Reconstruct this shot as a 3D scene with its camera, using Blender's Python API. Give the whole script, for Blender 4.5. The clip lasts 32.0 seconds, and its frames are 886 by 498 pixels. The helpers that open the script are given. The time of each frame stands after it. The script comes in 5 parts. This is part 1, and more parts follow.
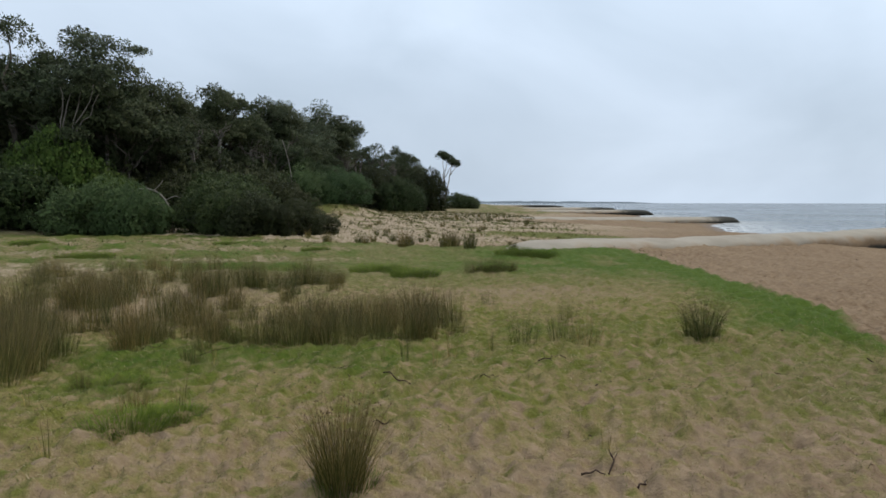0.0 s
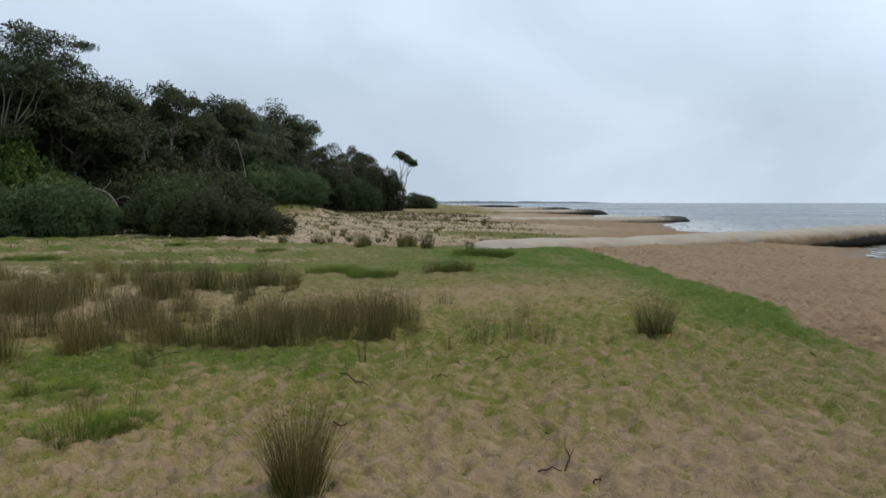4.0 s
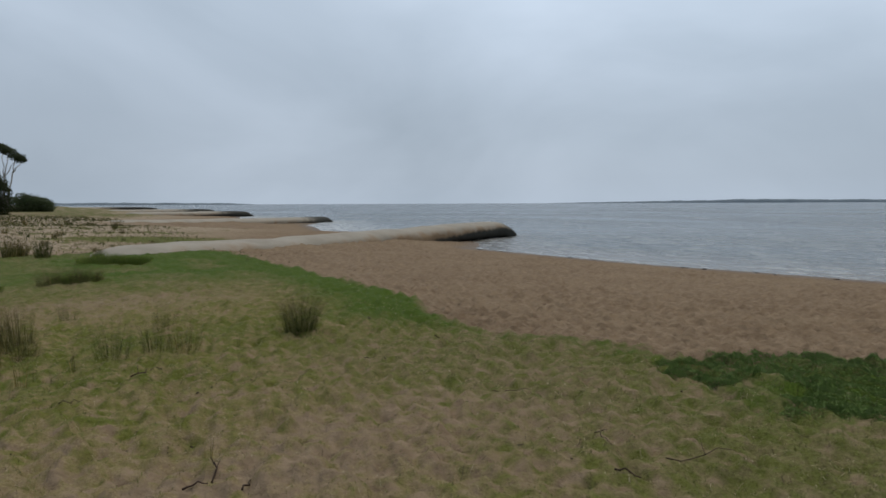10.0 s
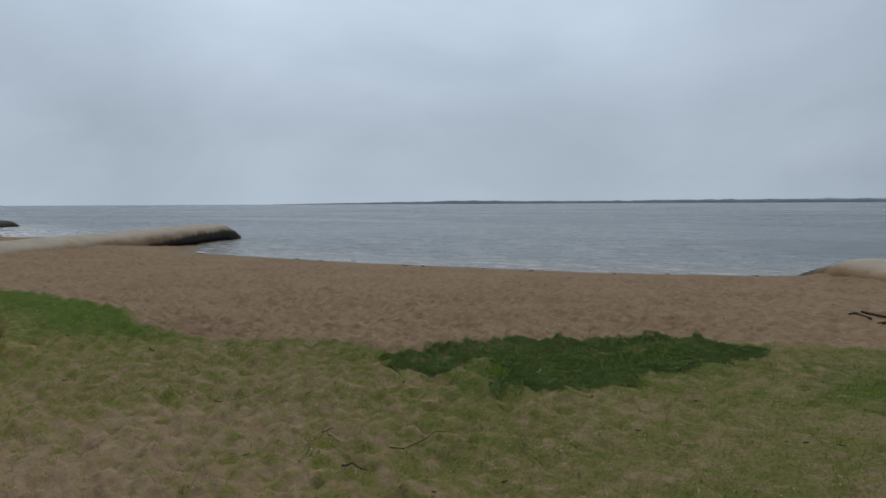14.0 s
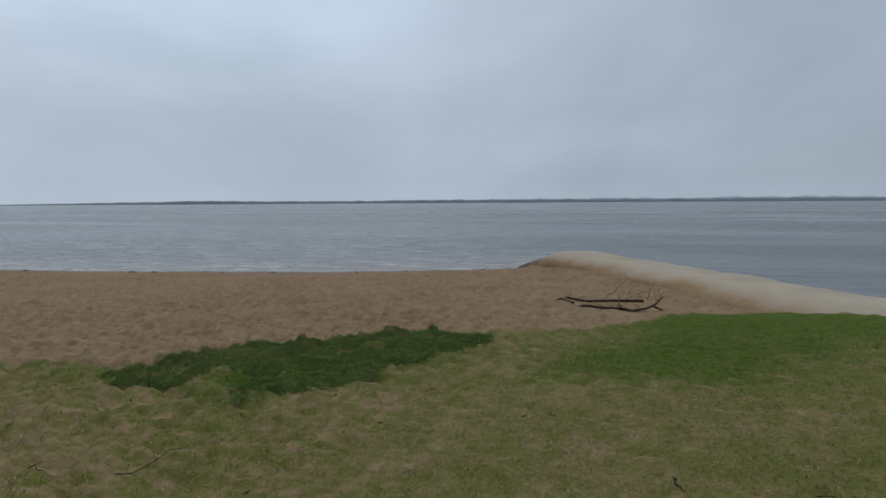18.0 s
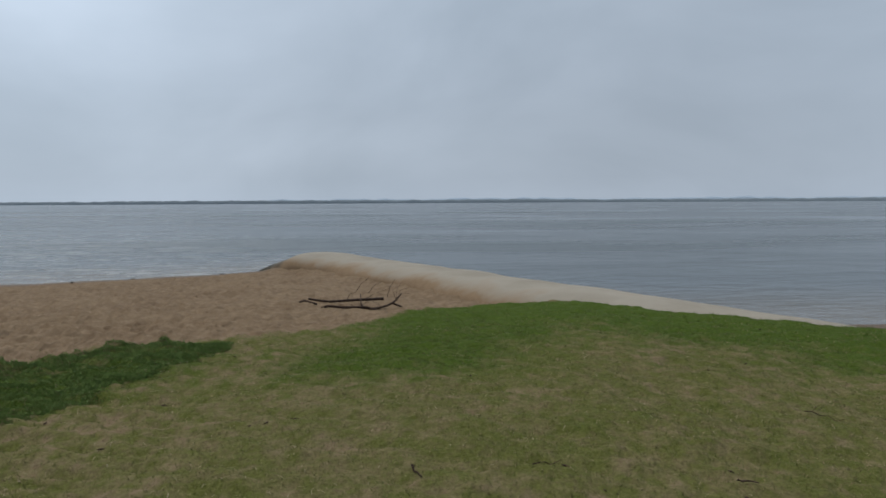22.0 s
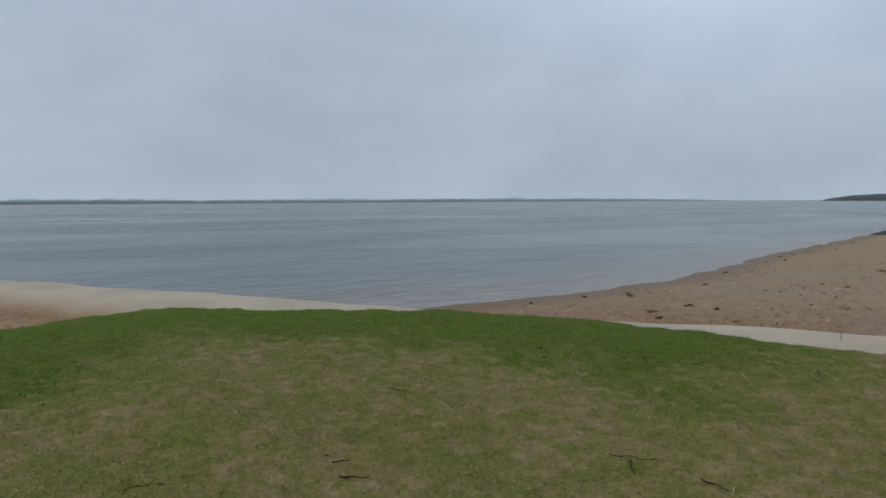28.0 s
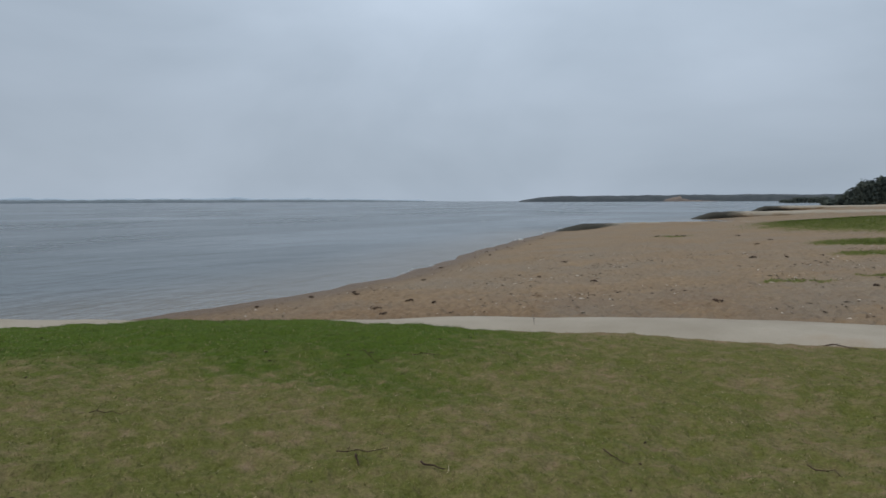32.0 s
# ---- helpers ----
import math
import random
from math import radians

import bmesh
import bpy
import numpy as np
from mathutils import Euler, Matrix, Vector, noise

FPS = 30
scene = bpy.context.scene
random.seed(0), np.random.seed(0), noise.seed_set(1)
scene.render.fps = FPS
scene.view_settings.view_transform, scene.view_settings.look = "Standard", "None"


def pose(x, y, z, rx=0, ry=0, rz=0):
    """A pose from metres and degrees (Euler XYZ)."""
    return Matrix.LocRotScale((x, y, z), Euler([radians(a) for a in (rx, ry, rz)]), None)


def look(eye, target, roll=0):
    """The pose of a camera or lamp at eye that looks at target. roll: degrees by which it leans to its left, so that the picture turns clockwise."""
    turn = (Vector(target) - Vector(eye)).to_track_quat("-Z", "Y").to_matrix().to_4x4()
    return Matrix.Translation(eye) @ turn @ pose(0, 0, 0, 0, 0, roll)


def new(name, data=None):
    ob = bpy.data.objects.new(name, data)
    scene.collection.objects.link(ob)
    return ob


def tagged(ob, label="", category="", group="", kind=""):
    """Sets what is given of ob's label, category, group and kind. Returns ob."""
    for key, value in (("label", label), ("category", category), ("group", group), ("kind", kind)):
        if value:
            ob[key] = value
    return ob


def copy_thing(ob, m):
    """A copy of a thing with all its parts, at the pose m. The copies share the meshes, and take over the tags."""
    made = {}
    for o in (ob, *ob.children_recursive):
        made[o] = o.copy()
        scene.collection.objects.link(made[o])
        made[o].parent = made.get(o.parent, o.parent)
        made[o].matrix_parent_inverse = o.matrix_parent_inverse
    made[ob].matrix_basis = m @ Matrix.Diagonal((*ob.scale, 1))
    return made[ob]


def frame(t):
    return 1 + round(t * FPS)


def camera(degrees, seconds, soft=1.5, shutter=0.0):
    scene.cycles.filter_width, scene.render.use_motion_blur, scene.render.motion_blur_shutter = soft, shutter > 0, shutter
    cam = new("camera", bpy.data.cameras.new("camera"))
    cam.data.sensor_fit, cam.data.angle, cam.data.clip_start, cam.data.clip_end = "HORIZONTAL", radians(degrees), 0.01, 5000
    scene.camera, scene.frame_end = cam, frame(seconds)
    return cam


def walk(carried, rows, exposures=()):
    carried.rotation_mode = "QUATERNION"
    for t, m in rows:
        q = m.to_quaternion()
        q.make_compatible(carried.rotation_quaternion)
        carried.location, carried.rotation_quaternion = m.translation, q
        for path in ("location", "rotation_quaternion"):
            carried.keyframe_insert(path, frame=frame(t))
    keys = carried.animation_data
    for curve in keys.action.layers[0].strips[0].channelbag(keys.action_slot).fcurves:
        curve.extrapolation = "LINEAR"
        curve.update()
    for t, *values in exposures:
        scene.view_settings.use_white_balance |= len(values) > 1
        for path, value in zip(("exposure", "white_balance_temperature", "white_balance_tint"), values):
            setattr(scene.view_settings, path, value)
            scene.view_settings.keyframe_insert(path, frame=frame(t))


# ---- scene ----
# The eye turns on a tripod, 8 cm in front of the pivot, 1.6 m over the grass.
EYE = 1.6
cam = camera(66.0, 32.0, soft=1.6, shutter=0.2)
# seconds, x, y, yaw, pitch, roll
ROWS = [
    (0.0, -0.0000, 0.0000, 0.00, -3.89, -0.05),
    (0.5, -0.0000, -0.0000, 0.00, -3.89, -0.04),
    (1.0, -0.0000, -0.0000, 0.00, -3.89, -0.04),
    (1.5, -0.0000, -0.0000, 0.00, -3.89, -0.04),
    (2.0, 0.0000, -0.0000, -0.00, -3.89, -0.05),
    (2.5, 0.0000, -0.0000, -0.00, -3.89, -0.05),
    (3.0, 0.0003, -0.0000, -0.19, -3.89, -0.05),
    (3.5, 0.0021, -0.0000, -1.54, -3.89, -0.02),
    (5.5, 0.0145, -0.0013, -10.54, -3.86, 0.06),
    (6.0, 0.0177, -0.0020, -12.86, -3.86, 0.09),
    (6.5, 0.0216, -0.0030, -15.83, -3.84, 0.11),
    (7.0, 0.0250, -0.0040, -18.34, -3.83, 0.12),
    (7.5, 0.0286, -0.0053, -21.15, -3.83, 0.12),
    (8.0, 0.0316, -0.0066, -23.48, -3.85, 0.12),
    (8.5, 0.0345, -0.0079, -25.77, -3.85, 0.13),
    (9.0, 0.0374, -0.0094, -28.12, -3.84, 0.17),
    (9.5, 0.0400, -0.0108, -30.23, -3.86, 0.20),
    (10.0, 0.0428, -0.0125, -32.65, -3.84, 0.23),
    (10.5, 0.0463, -0.0149, -35.69, -3.82, 0.26),
    (11.0, 0.0498, -0.0176, -38.87, -3.82, 0.26),
    (11.5, 0.0535, -0.0207, -42.38, -3.81, 0.26),
    (12.0, 0.0567, -0.0238, -45.59, -3.82, 0.26),
    (12.5, 0.0595, -0.0268, -48.54, -3.82, 0.26),
    (13.0, 0.0615, -0.0292, -50.80, -3.83, 0.26),
    (13.5, 0.0635, -0.0317, -53.09, -3.82, 0.25),
    (14.0, 0.0652, -0.0342, -55.31, -3.83, 0.26),
    (14.5, 0.0671, -0.0370, -57.71, -3.84, 0.28),
    (15.0, 0.0686, -0.0394, -59.80, -3.85, 0.28),
    (15.5, 0.0703, -0.0425, -62.35, -3.88, 0.28),
    (17.5, 0.0762, -0.0571, -73.73, -3.89, 0.32),
    (18.0, 0.0772, -0.0610, -76.65, -3.91, 0.33),
    (18.5, 0.0780, -0.0648, -79.45, -3.90, 0.31),
    (19.0, 0.0785, -0.0680, -81.77, -3.92, 0.26),
    (19.5, 0.0790, -0.0721, -84.74, -3.92, 0.25),
    (20.0, 0.0793, -0.0759, -87.51, -3.92, 0.25),
    (20.5, 0.0794, -0.0795, -90.10, -3.92, 0.23),
    (21.0, 0.0793, -0.0831, -92.71, -3.91, 0.25),
    (21.5, 0.0790, -0.0869, -95.48, -3.91, 0.27),
    (22.0, 0.0786, -0.0904, -98.03, -3.91, 0.29),
    (22.5, 0.0779, -0.0943, -100.88, -3.93, 0.32),
    (23.0, 0.0771, -0.0981, -103.64, -3.93, 0.33),
    (23.5, 0.0760, -0.1021, -106.64, -3.94, 0.31),
    (24.0, 0.0748, -0.1059, -109.52, -3.93, 0.29),
    (24.5, 0.0734, -0.1096, -112.43, -3.95, 0.29),
    (25.0, 0.0719, -0.1129, -115.00, -3.97, 0.31),
    (25.5, 0.0703, -0.1162, -117.70, -3.99, 0.32),
    (27.5, 0.0625, -0.1283, -128.08, -4.03, 0.33),
    (28.0, 0.0601, -0.1312, -130.80, -3.98, 0.31),
    (28.5, 0.0578, -0.1337, -133.26, -4.00, 0.24),
    (29.0, 0.0555, -0.1361, -135.65, -4.00, 0.20),
    (29.5, 0.0524, -0.1389, -138.65, -4.02, 0.19),
    (30.0, 0.0494, -0.1415, -141.53, -4.00, 0.20),
    (30.5, 0.0459, -0.1441, -144.70, -4.02, 0.22),
    (31.0, 0.0424, -0.1464, -147.66, -4.02, 0.22),
    (31.5, 0.0389, -0.1485, -150.64, -4.01, 0.22),
    (32.0, 0.0354, -0.1504, -153.50, -4.02, 0.23),
]
EXPOSURES = [(0.0, 0.33), (3.5, 0.31), (6.0, 0.09), (8.0, -0.11), (9.0, -0.17), (11.0, -0.24), (13.0, -0.26), (16.0, -0.25), (19.0, -0.2), (23.0, -0.09), (25.0, -0.06), (28.0, -0.05), (32.0, -0.05)]
walk(cam, [(t, pose(x, y, EYE, 90 + pitch, roll, yaw)) for t, x, y, yaw, pitch, roll in ROWS], EXPOSURES)

# ---- light: a bright overcast sky, with a wide weak sun behind the cloud ----
SUN_EL, SUN_AZ = 58.0, 55.0
world = bpy.data.worlds.new("overcast")
scene.world = world
world.use_nodes = True
wn, wl = world.node_tree.nodes, world.node_tree.links
wn.clear()
w_out = wn.new("ShaderNodeOutputWorld")
w_sky = wn.new("ShaderNodeTexSky")
w_sky.sky_type = "NISHITA"
w_sky.sun_disc = False
w_sky.sun_elevation, w_sky.sun_rotation = radians(SUN_EL), radians(SUN_AZ)
w_sky.dust_density, w_sky.air_density = 3.0, 1.0
w_bgsky = wn.new("ShaderNodeBackground")
w_bgsky.inputs[1].default_value = 0.06
wl.new(w_sky.outputs[0], w_bgsky.inputs[0])
w_co = wn.new("ShaderNodeTexCoord")
w_n1 = wn.new("ShaderNodeTexNoise")
w_n1.inputs["Scale"].default_value, w_n1.inputs["Detail"].default_value = 2.3, 6.0
w_n1.inputs["Roughness"].default_value, w_n1.inputs["Distortion"].default_value = 0.48, 0.35
w_map = wn.new("ShaderNodeMapping")
w_map.inputs["Scale"].default_value = (1.0, 1.0, 1.9)
w_map.inputs["Location"].default_value = (0.3, 0.1, 0.0)
wl.new(w_co.outputs["Generated"], w_map.inputs[0])
wl.new(w_map.outputs[0], w_n1.inputs["Vector"])
w_ramp = wn.new("ShaderNodeValToRGB")
w_ramp.color_ramp.elements[0].position, w_ramp.color_ramp.elements[1].position = 0.34, 0.66
w_ramp.color_ramp.elements[0].color = (0.436, 0.523, 0.627, 1)
w_ramp.color_ramp.elements[1].color = (0.558, 0.655, 0.780, 1)
wl.new(w_n1.outputs["Fac"], w_ramp.inputs[0])
# the cloud is brighter overhead than low down, with a paler strip on the horizon
w_xyz = wn.new("ShaderNodeSeparateXYZ")
wl.new(w_co.outputs["Generated"], w_xyz.inputs[0])
w_up = wn.new("ShaderNodeValToRGB")
ramp = w_up.color_ramp
for at_z, v in ((0.0, 0.93), (0.035, 0.88), (0.12, 0.885), (0.30, 1.09), (0.7, 1.25)):
    el = ramp.elements[0] if at_z == 0.0 else ramp.elements.new(at_z)
    el.color = (v / 1.3, v / 1.3, v / 1.3, 1)
ramp.elements[-1].color = (1, 1, 1, 1)
wl.new(w_xyz.outputs["Z"], w_up.inputs[0])
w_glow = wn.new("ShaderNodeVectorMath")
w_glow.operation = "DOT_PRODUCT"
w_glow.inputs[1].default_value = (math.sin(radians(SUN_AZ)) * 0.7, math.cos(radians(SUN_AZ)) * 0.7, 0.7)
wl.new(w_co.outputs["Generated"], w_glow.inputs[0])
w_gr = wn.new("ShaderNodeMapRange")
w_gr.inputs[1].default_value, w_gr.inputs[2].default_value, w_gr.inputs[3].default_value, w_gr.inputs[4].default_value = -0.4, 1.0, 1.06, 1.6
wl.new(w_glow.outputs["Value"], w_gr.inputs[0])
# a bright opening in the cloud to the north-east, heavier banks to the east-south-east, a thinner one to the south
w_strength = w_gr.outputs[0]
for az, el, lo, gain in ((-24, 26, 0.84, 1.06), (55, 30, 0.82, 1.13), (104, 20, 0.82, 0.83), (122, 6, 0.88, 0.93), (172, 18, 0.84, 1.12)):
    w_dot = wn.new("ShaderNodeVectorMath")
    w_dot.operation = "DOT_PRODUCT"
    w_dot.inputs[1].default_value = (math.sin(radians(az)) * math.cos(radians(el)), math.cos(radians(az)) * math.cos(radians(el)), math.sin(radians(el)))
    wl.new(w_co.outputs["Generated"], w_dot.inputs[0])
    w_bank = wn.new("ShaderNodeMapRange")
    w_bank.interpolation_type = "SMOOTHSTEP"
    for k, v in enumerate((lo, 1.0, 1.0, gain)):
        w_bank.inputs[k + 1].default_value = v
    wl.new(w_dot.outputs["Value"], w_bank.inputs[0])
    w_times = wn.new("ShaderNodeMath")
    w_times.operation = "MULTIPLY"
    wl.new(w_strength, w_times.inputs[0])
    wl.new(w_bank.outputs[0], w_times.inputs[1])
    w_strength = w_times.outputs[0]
w_mul = wn.new("ShaderNodeMix")
w_mul.data_type, w_mul.blend_type = "RGBA", "MULTIPLY"
w_mul.inputs[0].default_value = 1.0
wl.new(w_ramp.outputs[0], w_mul.inputs[6])
wl.new(w_up.outputs[0], w_mul.inputs[7])
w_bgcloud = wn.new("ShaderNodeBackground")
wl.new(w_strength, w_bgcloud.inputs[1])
wl.new(w_mul.outputs[2], w_bgcloud.inputs[0])
w_mix = wn.new("ShaderNodeMixShader")
w_mix.inputs[0].default_value = 0.92
wl.new(w_bgsky.outputs[0], w_mix.inputs[1])
wl.new(w_bgcloud.outputs[0], w_mix.inputs[2])
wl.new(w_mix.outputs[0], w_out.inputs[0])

sun_data = bpy.data.lights.new("sun", "SUN")
sun_data.energy, sun_data.angle, sun_data.color = 1.3, radians(35), (1.0, 0.87, 0.68)
sun = new("sun", sun_data)
sun.matrix_world = look((40 * math.sin(radians(SUN_AZ)), 40 * math.cos(radians(SUN_AZ)), 40 * math.tan(radians(SUN_EL))), (0, 0, 0))


# ---- helpers for materials and meshes ----
class Mat:
    """A node material with short calls for the usual nodes."""

    def __init__(self, name, rough=0.9):
        self.m = bpy.data.materials.new(name)
        self.m.use_nodes = True
        self.n, self.l = self.m.node_tree.nodes, self.m.node_tree.links
        self.b = self.n["Principled BSDF"]
        self.b.inputs["Roughness"].default_value = rough
        self.b.inputs["Specular IOR Level"].default_value = 0.12

    def put(self, value, socket):
        if hasattr(value, "is_output"):
            self.l.new(value, socket)
        else:
            socket.default_value = value

    def coord(self, which="Object", scale=(1, 1, 1)):
        c = self.n.new("ShaderNodeTexCoord")
        if scale == (1, 1, 1):
            return c.outputs[which]
        mp = self.n.new("ShaderNodeMapping")
        mp.inputs["Scale"].default_value = scale
        self.l.new(c.outputs[which], mp.inputs[0])
        return mp.outputs[0]

    def noise(self, scale, detail=4, rough=0.55, vec=None, dist=0.0):
        t = self.n.new("ShaderNodeTexNoise")
        t.inputs["Scale"].default_value, t.inputs["Detail"].default_value = scale, detail
        t.inputs["Roughness"].default_value, t.inputs["Distortion"].default_value = rough, dist
        self.l.new(vec if vec is not None else self.coord(), t.inputs["Vector"])
        return t.outputs["Fac"]

    def voronoi(self, scale, vec=None):
        t = self.n.new("ShaderNodeTexVoronoi")
        t.inputs["Scale"].default_value = scale
        self.l.new(vec if vec is not None else self.coord(), t.inputs["Vector"])
        return t.outputs["Distance"]

    def attr(self, name):
        a = self.n.new("ShaderNodeAttribute")
        a.attribute_name = name
        return a.outputs["Fac"]

    def random(self):
        return self.n.new("ShaderNodeObjectInfo").outputs["Random"]

    def island(self):
        return self.n.new("ShaderNodeNewGeometry").outputs["Random Per Island"]

    def ramp(self, fac, stops):
        r = self.n.new("ShaderNodeValToRGB")
        e = r.color_ramp.elements
        while len(e) < len(stops):
            e.new(0.5)
        for el, (p, c) in zip(e, stops):
            el.position = p
            el.color = (*c, 1) if len(c) == 3 else c
        self.put(fac, r.inputs[0])
        return r.outputs[0]

    def span(self, fac, lo, hi, a=0.0, b=1.0):
        r = self.n.new("ShaderNodeMapRange")
        self.put(fac, r.inputs[0])
        for i, v in enumerate((lo, hi, a, b)):
            r.inputs[i + 1].default_value = v
        return r.outputs[0]

    def math(self, op, a, b=0.0):
        r = self.n.new("ShaderNodeMath")
        r.operation = op
        self.put(a, r.inputs[0])
        self.put(b, r.inputs[1])
        return r.outputs[0]

    def mix(self, fac, a, b, mode="MIX"):
        r = self.n.new("ShaderNodeMix")
        r.data_type, r.blend_type = "RGBA", mode
        self.put(fac, r.inputs[0])
        for v, s in ((a, r.inputs[6]), (b, r.inputs[7])):
            self.put((*v, 1) if isinstance(v, tuple) and len(v) == 3 else v, s)
        return r.outputs[2]

    def bump(self, height, strength=0.5, dist=0.02, prev=None):
        r = self.n.new("ShaderNodeBump")
        r.inputs["Strength"].default_value, r.inputs["Distance"].default_value = strength, dist
        self.l.new(height, r.inputs["Height"])
        if prev is not None:
            self.l.new(prev, r.inputs["Normal"])
        return r.outputs[0]

    def soft_normal(self, vector, keep=0.45):
        """Leans the shading towards a vector: foliage is lit as a mass, not leaf by leaf."""
        g = self.n.new("ShaderNodeNewGeometry").outputs["Normal"]
        s = self.n.new("ShaderNodeVectorMath")
        s.operation = "SCALE"
        s.inputs["Scale"].default_value = keep
        self.l.new(g, s.inputs[0])
        r = self.n.new("ShaderNodeVectorMath")
        self.put(vector, r.inputs[0])
        self.l.new(s.outputs[0], r.inputs[1])
        q = self.n.new("ShaderNodeVectorMath")
        q.operation = "NORMALIZE"
        self.l.new(r.outputs[0], q.inputs[0])
        return q.outputs[0]

    def outward(self):
        """The vector stored in the mesh as "out", in the world."""
        at = self.n.new("ShaderNodeAttribute")
        at.attribute_name = "out"
        t = self.n.new("ShaderNodeVectorTransform")
        t.vector_type, t.convert_from, t.convert_to = "NORMAL", "OBJECT", "WORLD"
        self.l.new(at.outputs["Vector"], t.inputs[0])
        return t.outputs[0]

    def done(self, colour, normal=None, rough=None):
        self.put(colour if hasattr(colour, "is_output") else (*colour, 1), self.b.inputs["Base Color"])
        if normal is not None:
            self.l.new(normal, self.b.inputs["Normal"])
        if rough is not None:
            self.put(rough, self.b.inputs["Roughness"])
        return self.m


def mesh(name, verts, faces, material, smooth=True):
    me = bpy.data.meshes.new(name)
    me.from_pydata([tuple(v) for v in verts] if not isinstance(verts, np.ndarray) else verts.tolist(), [], faces.tolist() if isinstance(faces, np.ndarray) else faces)
    if material is not None:
        me.materials.append(material)
    if smooth:
        me.polygons.foreach_set("use_smooth", [True] * len(me.polygons))
    me.update()
    return me


def raw_mesh(name, verts, faces, material, smooth=False):
    """A mesh from arrays whose faces all have the same number of corners."""
    me = bpy.data.meshes.new(name)
    k = faces.shape[1]
    me.vertices.add(len(verts))
    me.vertices.foreach_set("co", np.asarray(verts, np.float32).ravel())
    me.loops.add(faces.size)
    me.loops.foreach_set("vertex_index", np.asarray(faces, np.int32).ravel())
    me.polygons.add(len(faces))
    me.polygons.foreach_set("loop_start", np.arange(0, faces.size, k, dtype=np.int32))
    me.polygons.foreach_set("loop_total", np.full(len(faces), k, dtype=np.int32))
    if smooth:
        me.polygons.foreach_set("use_smooth", np.ones(len(faces), dtype=bool))
    me.materials.append(material)
    me.update(calc_edges=True)
    me.validate()
    return me


def set_attr(me, name, values):
    a = me.attributes.new(name, "FLOAT", "POINT")
    a.data.foreach_set("value", np.asarray(values, np.float32))


def set_out(me, values):
    at = me.attributes.new("out", "FLOAT_VECTOR", "POINT")
    at.data.foreach_set("vector", np.asarray(values, np.float32).ravel())


def child(name, me, parent, label=""):
    ob = new(name, me)
    ob.parent = parent
    return tagged(ob, label)


def smooth01(v, lo, hi):
    k = np.clip((v - lo) / (hi - lo), 0, 1)
    return k * k * (3 - 2 * k)


class Waves:
    """Smooth noise on the plan out of a sum of sines, for arrays."""

    def __init__(self, seed, size, octaves=4):
        r = np.random.RandomState(seed)
        self.w = []
        for o in range(octaves):
            for _ in range(5):
                a, ph = r.uniform(0, 2 * np.pi, 2)
                k = 2 * np.pi / size * 1.9 ** o * r.uniform(0.7, 1.4)
                self.w.append((k * np.cos(a), k * np.sin(a), ph, 0.6 ** o))
        self.norm = np.sqrt(sum(v[3] ** 2 for v in self.w) / 2)

    def __call__(self, x, y):
        return sum(a * np.sin(kx * x + ky * y + ph) for kx, ky, ph, a in self.w) / self.norm


# ---- the lie of the land ----
SEA = -1.2
# the waterline: northing, easting
SHORE = np.array([(-900, -90), (-420, -40), (-260, -12), (-190, 2), (-179, 6), (-172, 2), (-140, 0), (-114, 7), (-107, 11.5), (-100, 7), (-80, 9),
                  (-66, 15), (-60, 18.8), (-48, 17.2), (-30, 14.4), (-22, 12.9), (-17, 12.9), (-12.6, 13.5), (-9, 14.2), (-6, 16.5), (-4, 20), (-1.5, 25),
                  (1, 29), (3.2, 29), (5.9, 27.5), (12.4, 25.5), (19, 24.5), (27, 24.4), (34, 24.3), (39, 28), (43.5, 30), (47, 34), (53, 27), (60, 26),
                  (84, 33), (97, 40), (103, 41), (112, 33), (150, 43), (158, 46), (168, 38), (200, 48), (206, 50), (216, 42), (317, 55), (340, 48), (600, 62), (1500, 60)], float)
# the edge of the grass platform, round to the back
GRASS_EDGE = np.array([(6.3, 24.5), (6.2, 18.8), (6.0, 12.6), (5.8, 9.8), (5.2, 8.5), (5.15, 6.8), (5.95, 5.35), (5.85, 4.6), (7.1, 3.75), (8.15, 2.6), (8.4, 1.6),
                       (9.0, 0.1), (10.1, -1.0), (10.8, -2.4), (10.8, -3.4), (10.2, -4.55), (9.1, -5.3), (7.75, -6.9), (5.4, -7.85), (3.6, -8.0), (2.4, -8.3), (1.1, -8.6), (-0.1, -8.72), (-1.1, -8.85), (-8, -10.2),
                       (-40, -16), (-60, 20), (-32, 37), (-17, 36), (-11.5, 31.5), (-6.5, 29.5), (-2.5, 26.6), (1.0, 25.2)], float)


def polygon_distance(poly, x, y):
    """Metres outside the polygon (inside: minus)."""
    best = np.full(np.shape(x), 1e9)
    inside = np.zeros(np.shape(x), bool)
    for (ax, ay), (bx, by) in zip(poly, np.roll(poly, -1, axis=0)):
        dx, dy = bx - ax, by - ay
        k = np.clip(((x - ax) * dx + (y - ay) * dy) / (dx * dx + dy * dy), 0, 1)
        best = np.minimum(best, (x - ax - k * dx) ** 2 + (y - ay - k * dy) ** 2)
        inside ^= ((ay > y) != (by > y)) & (x < ax + (y - ay) * dx / (dy if dy else 1e-9))
    return np.where(inside, -1, 1) * np.sqrt(best)


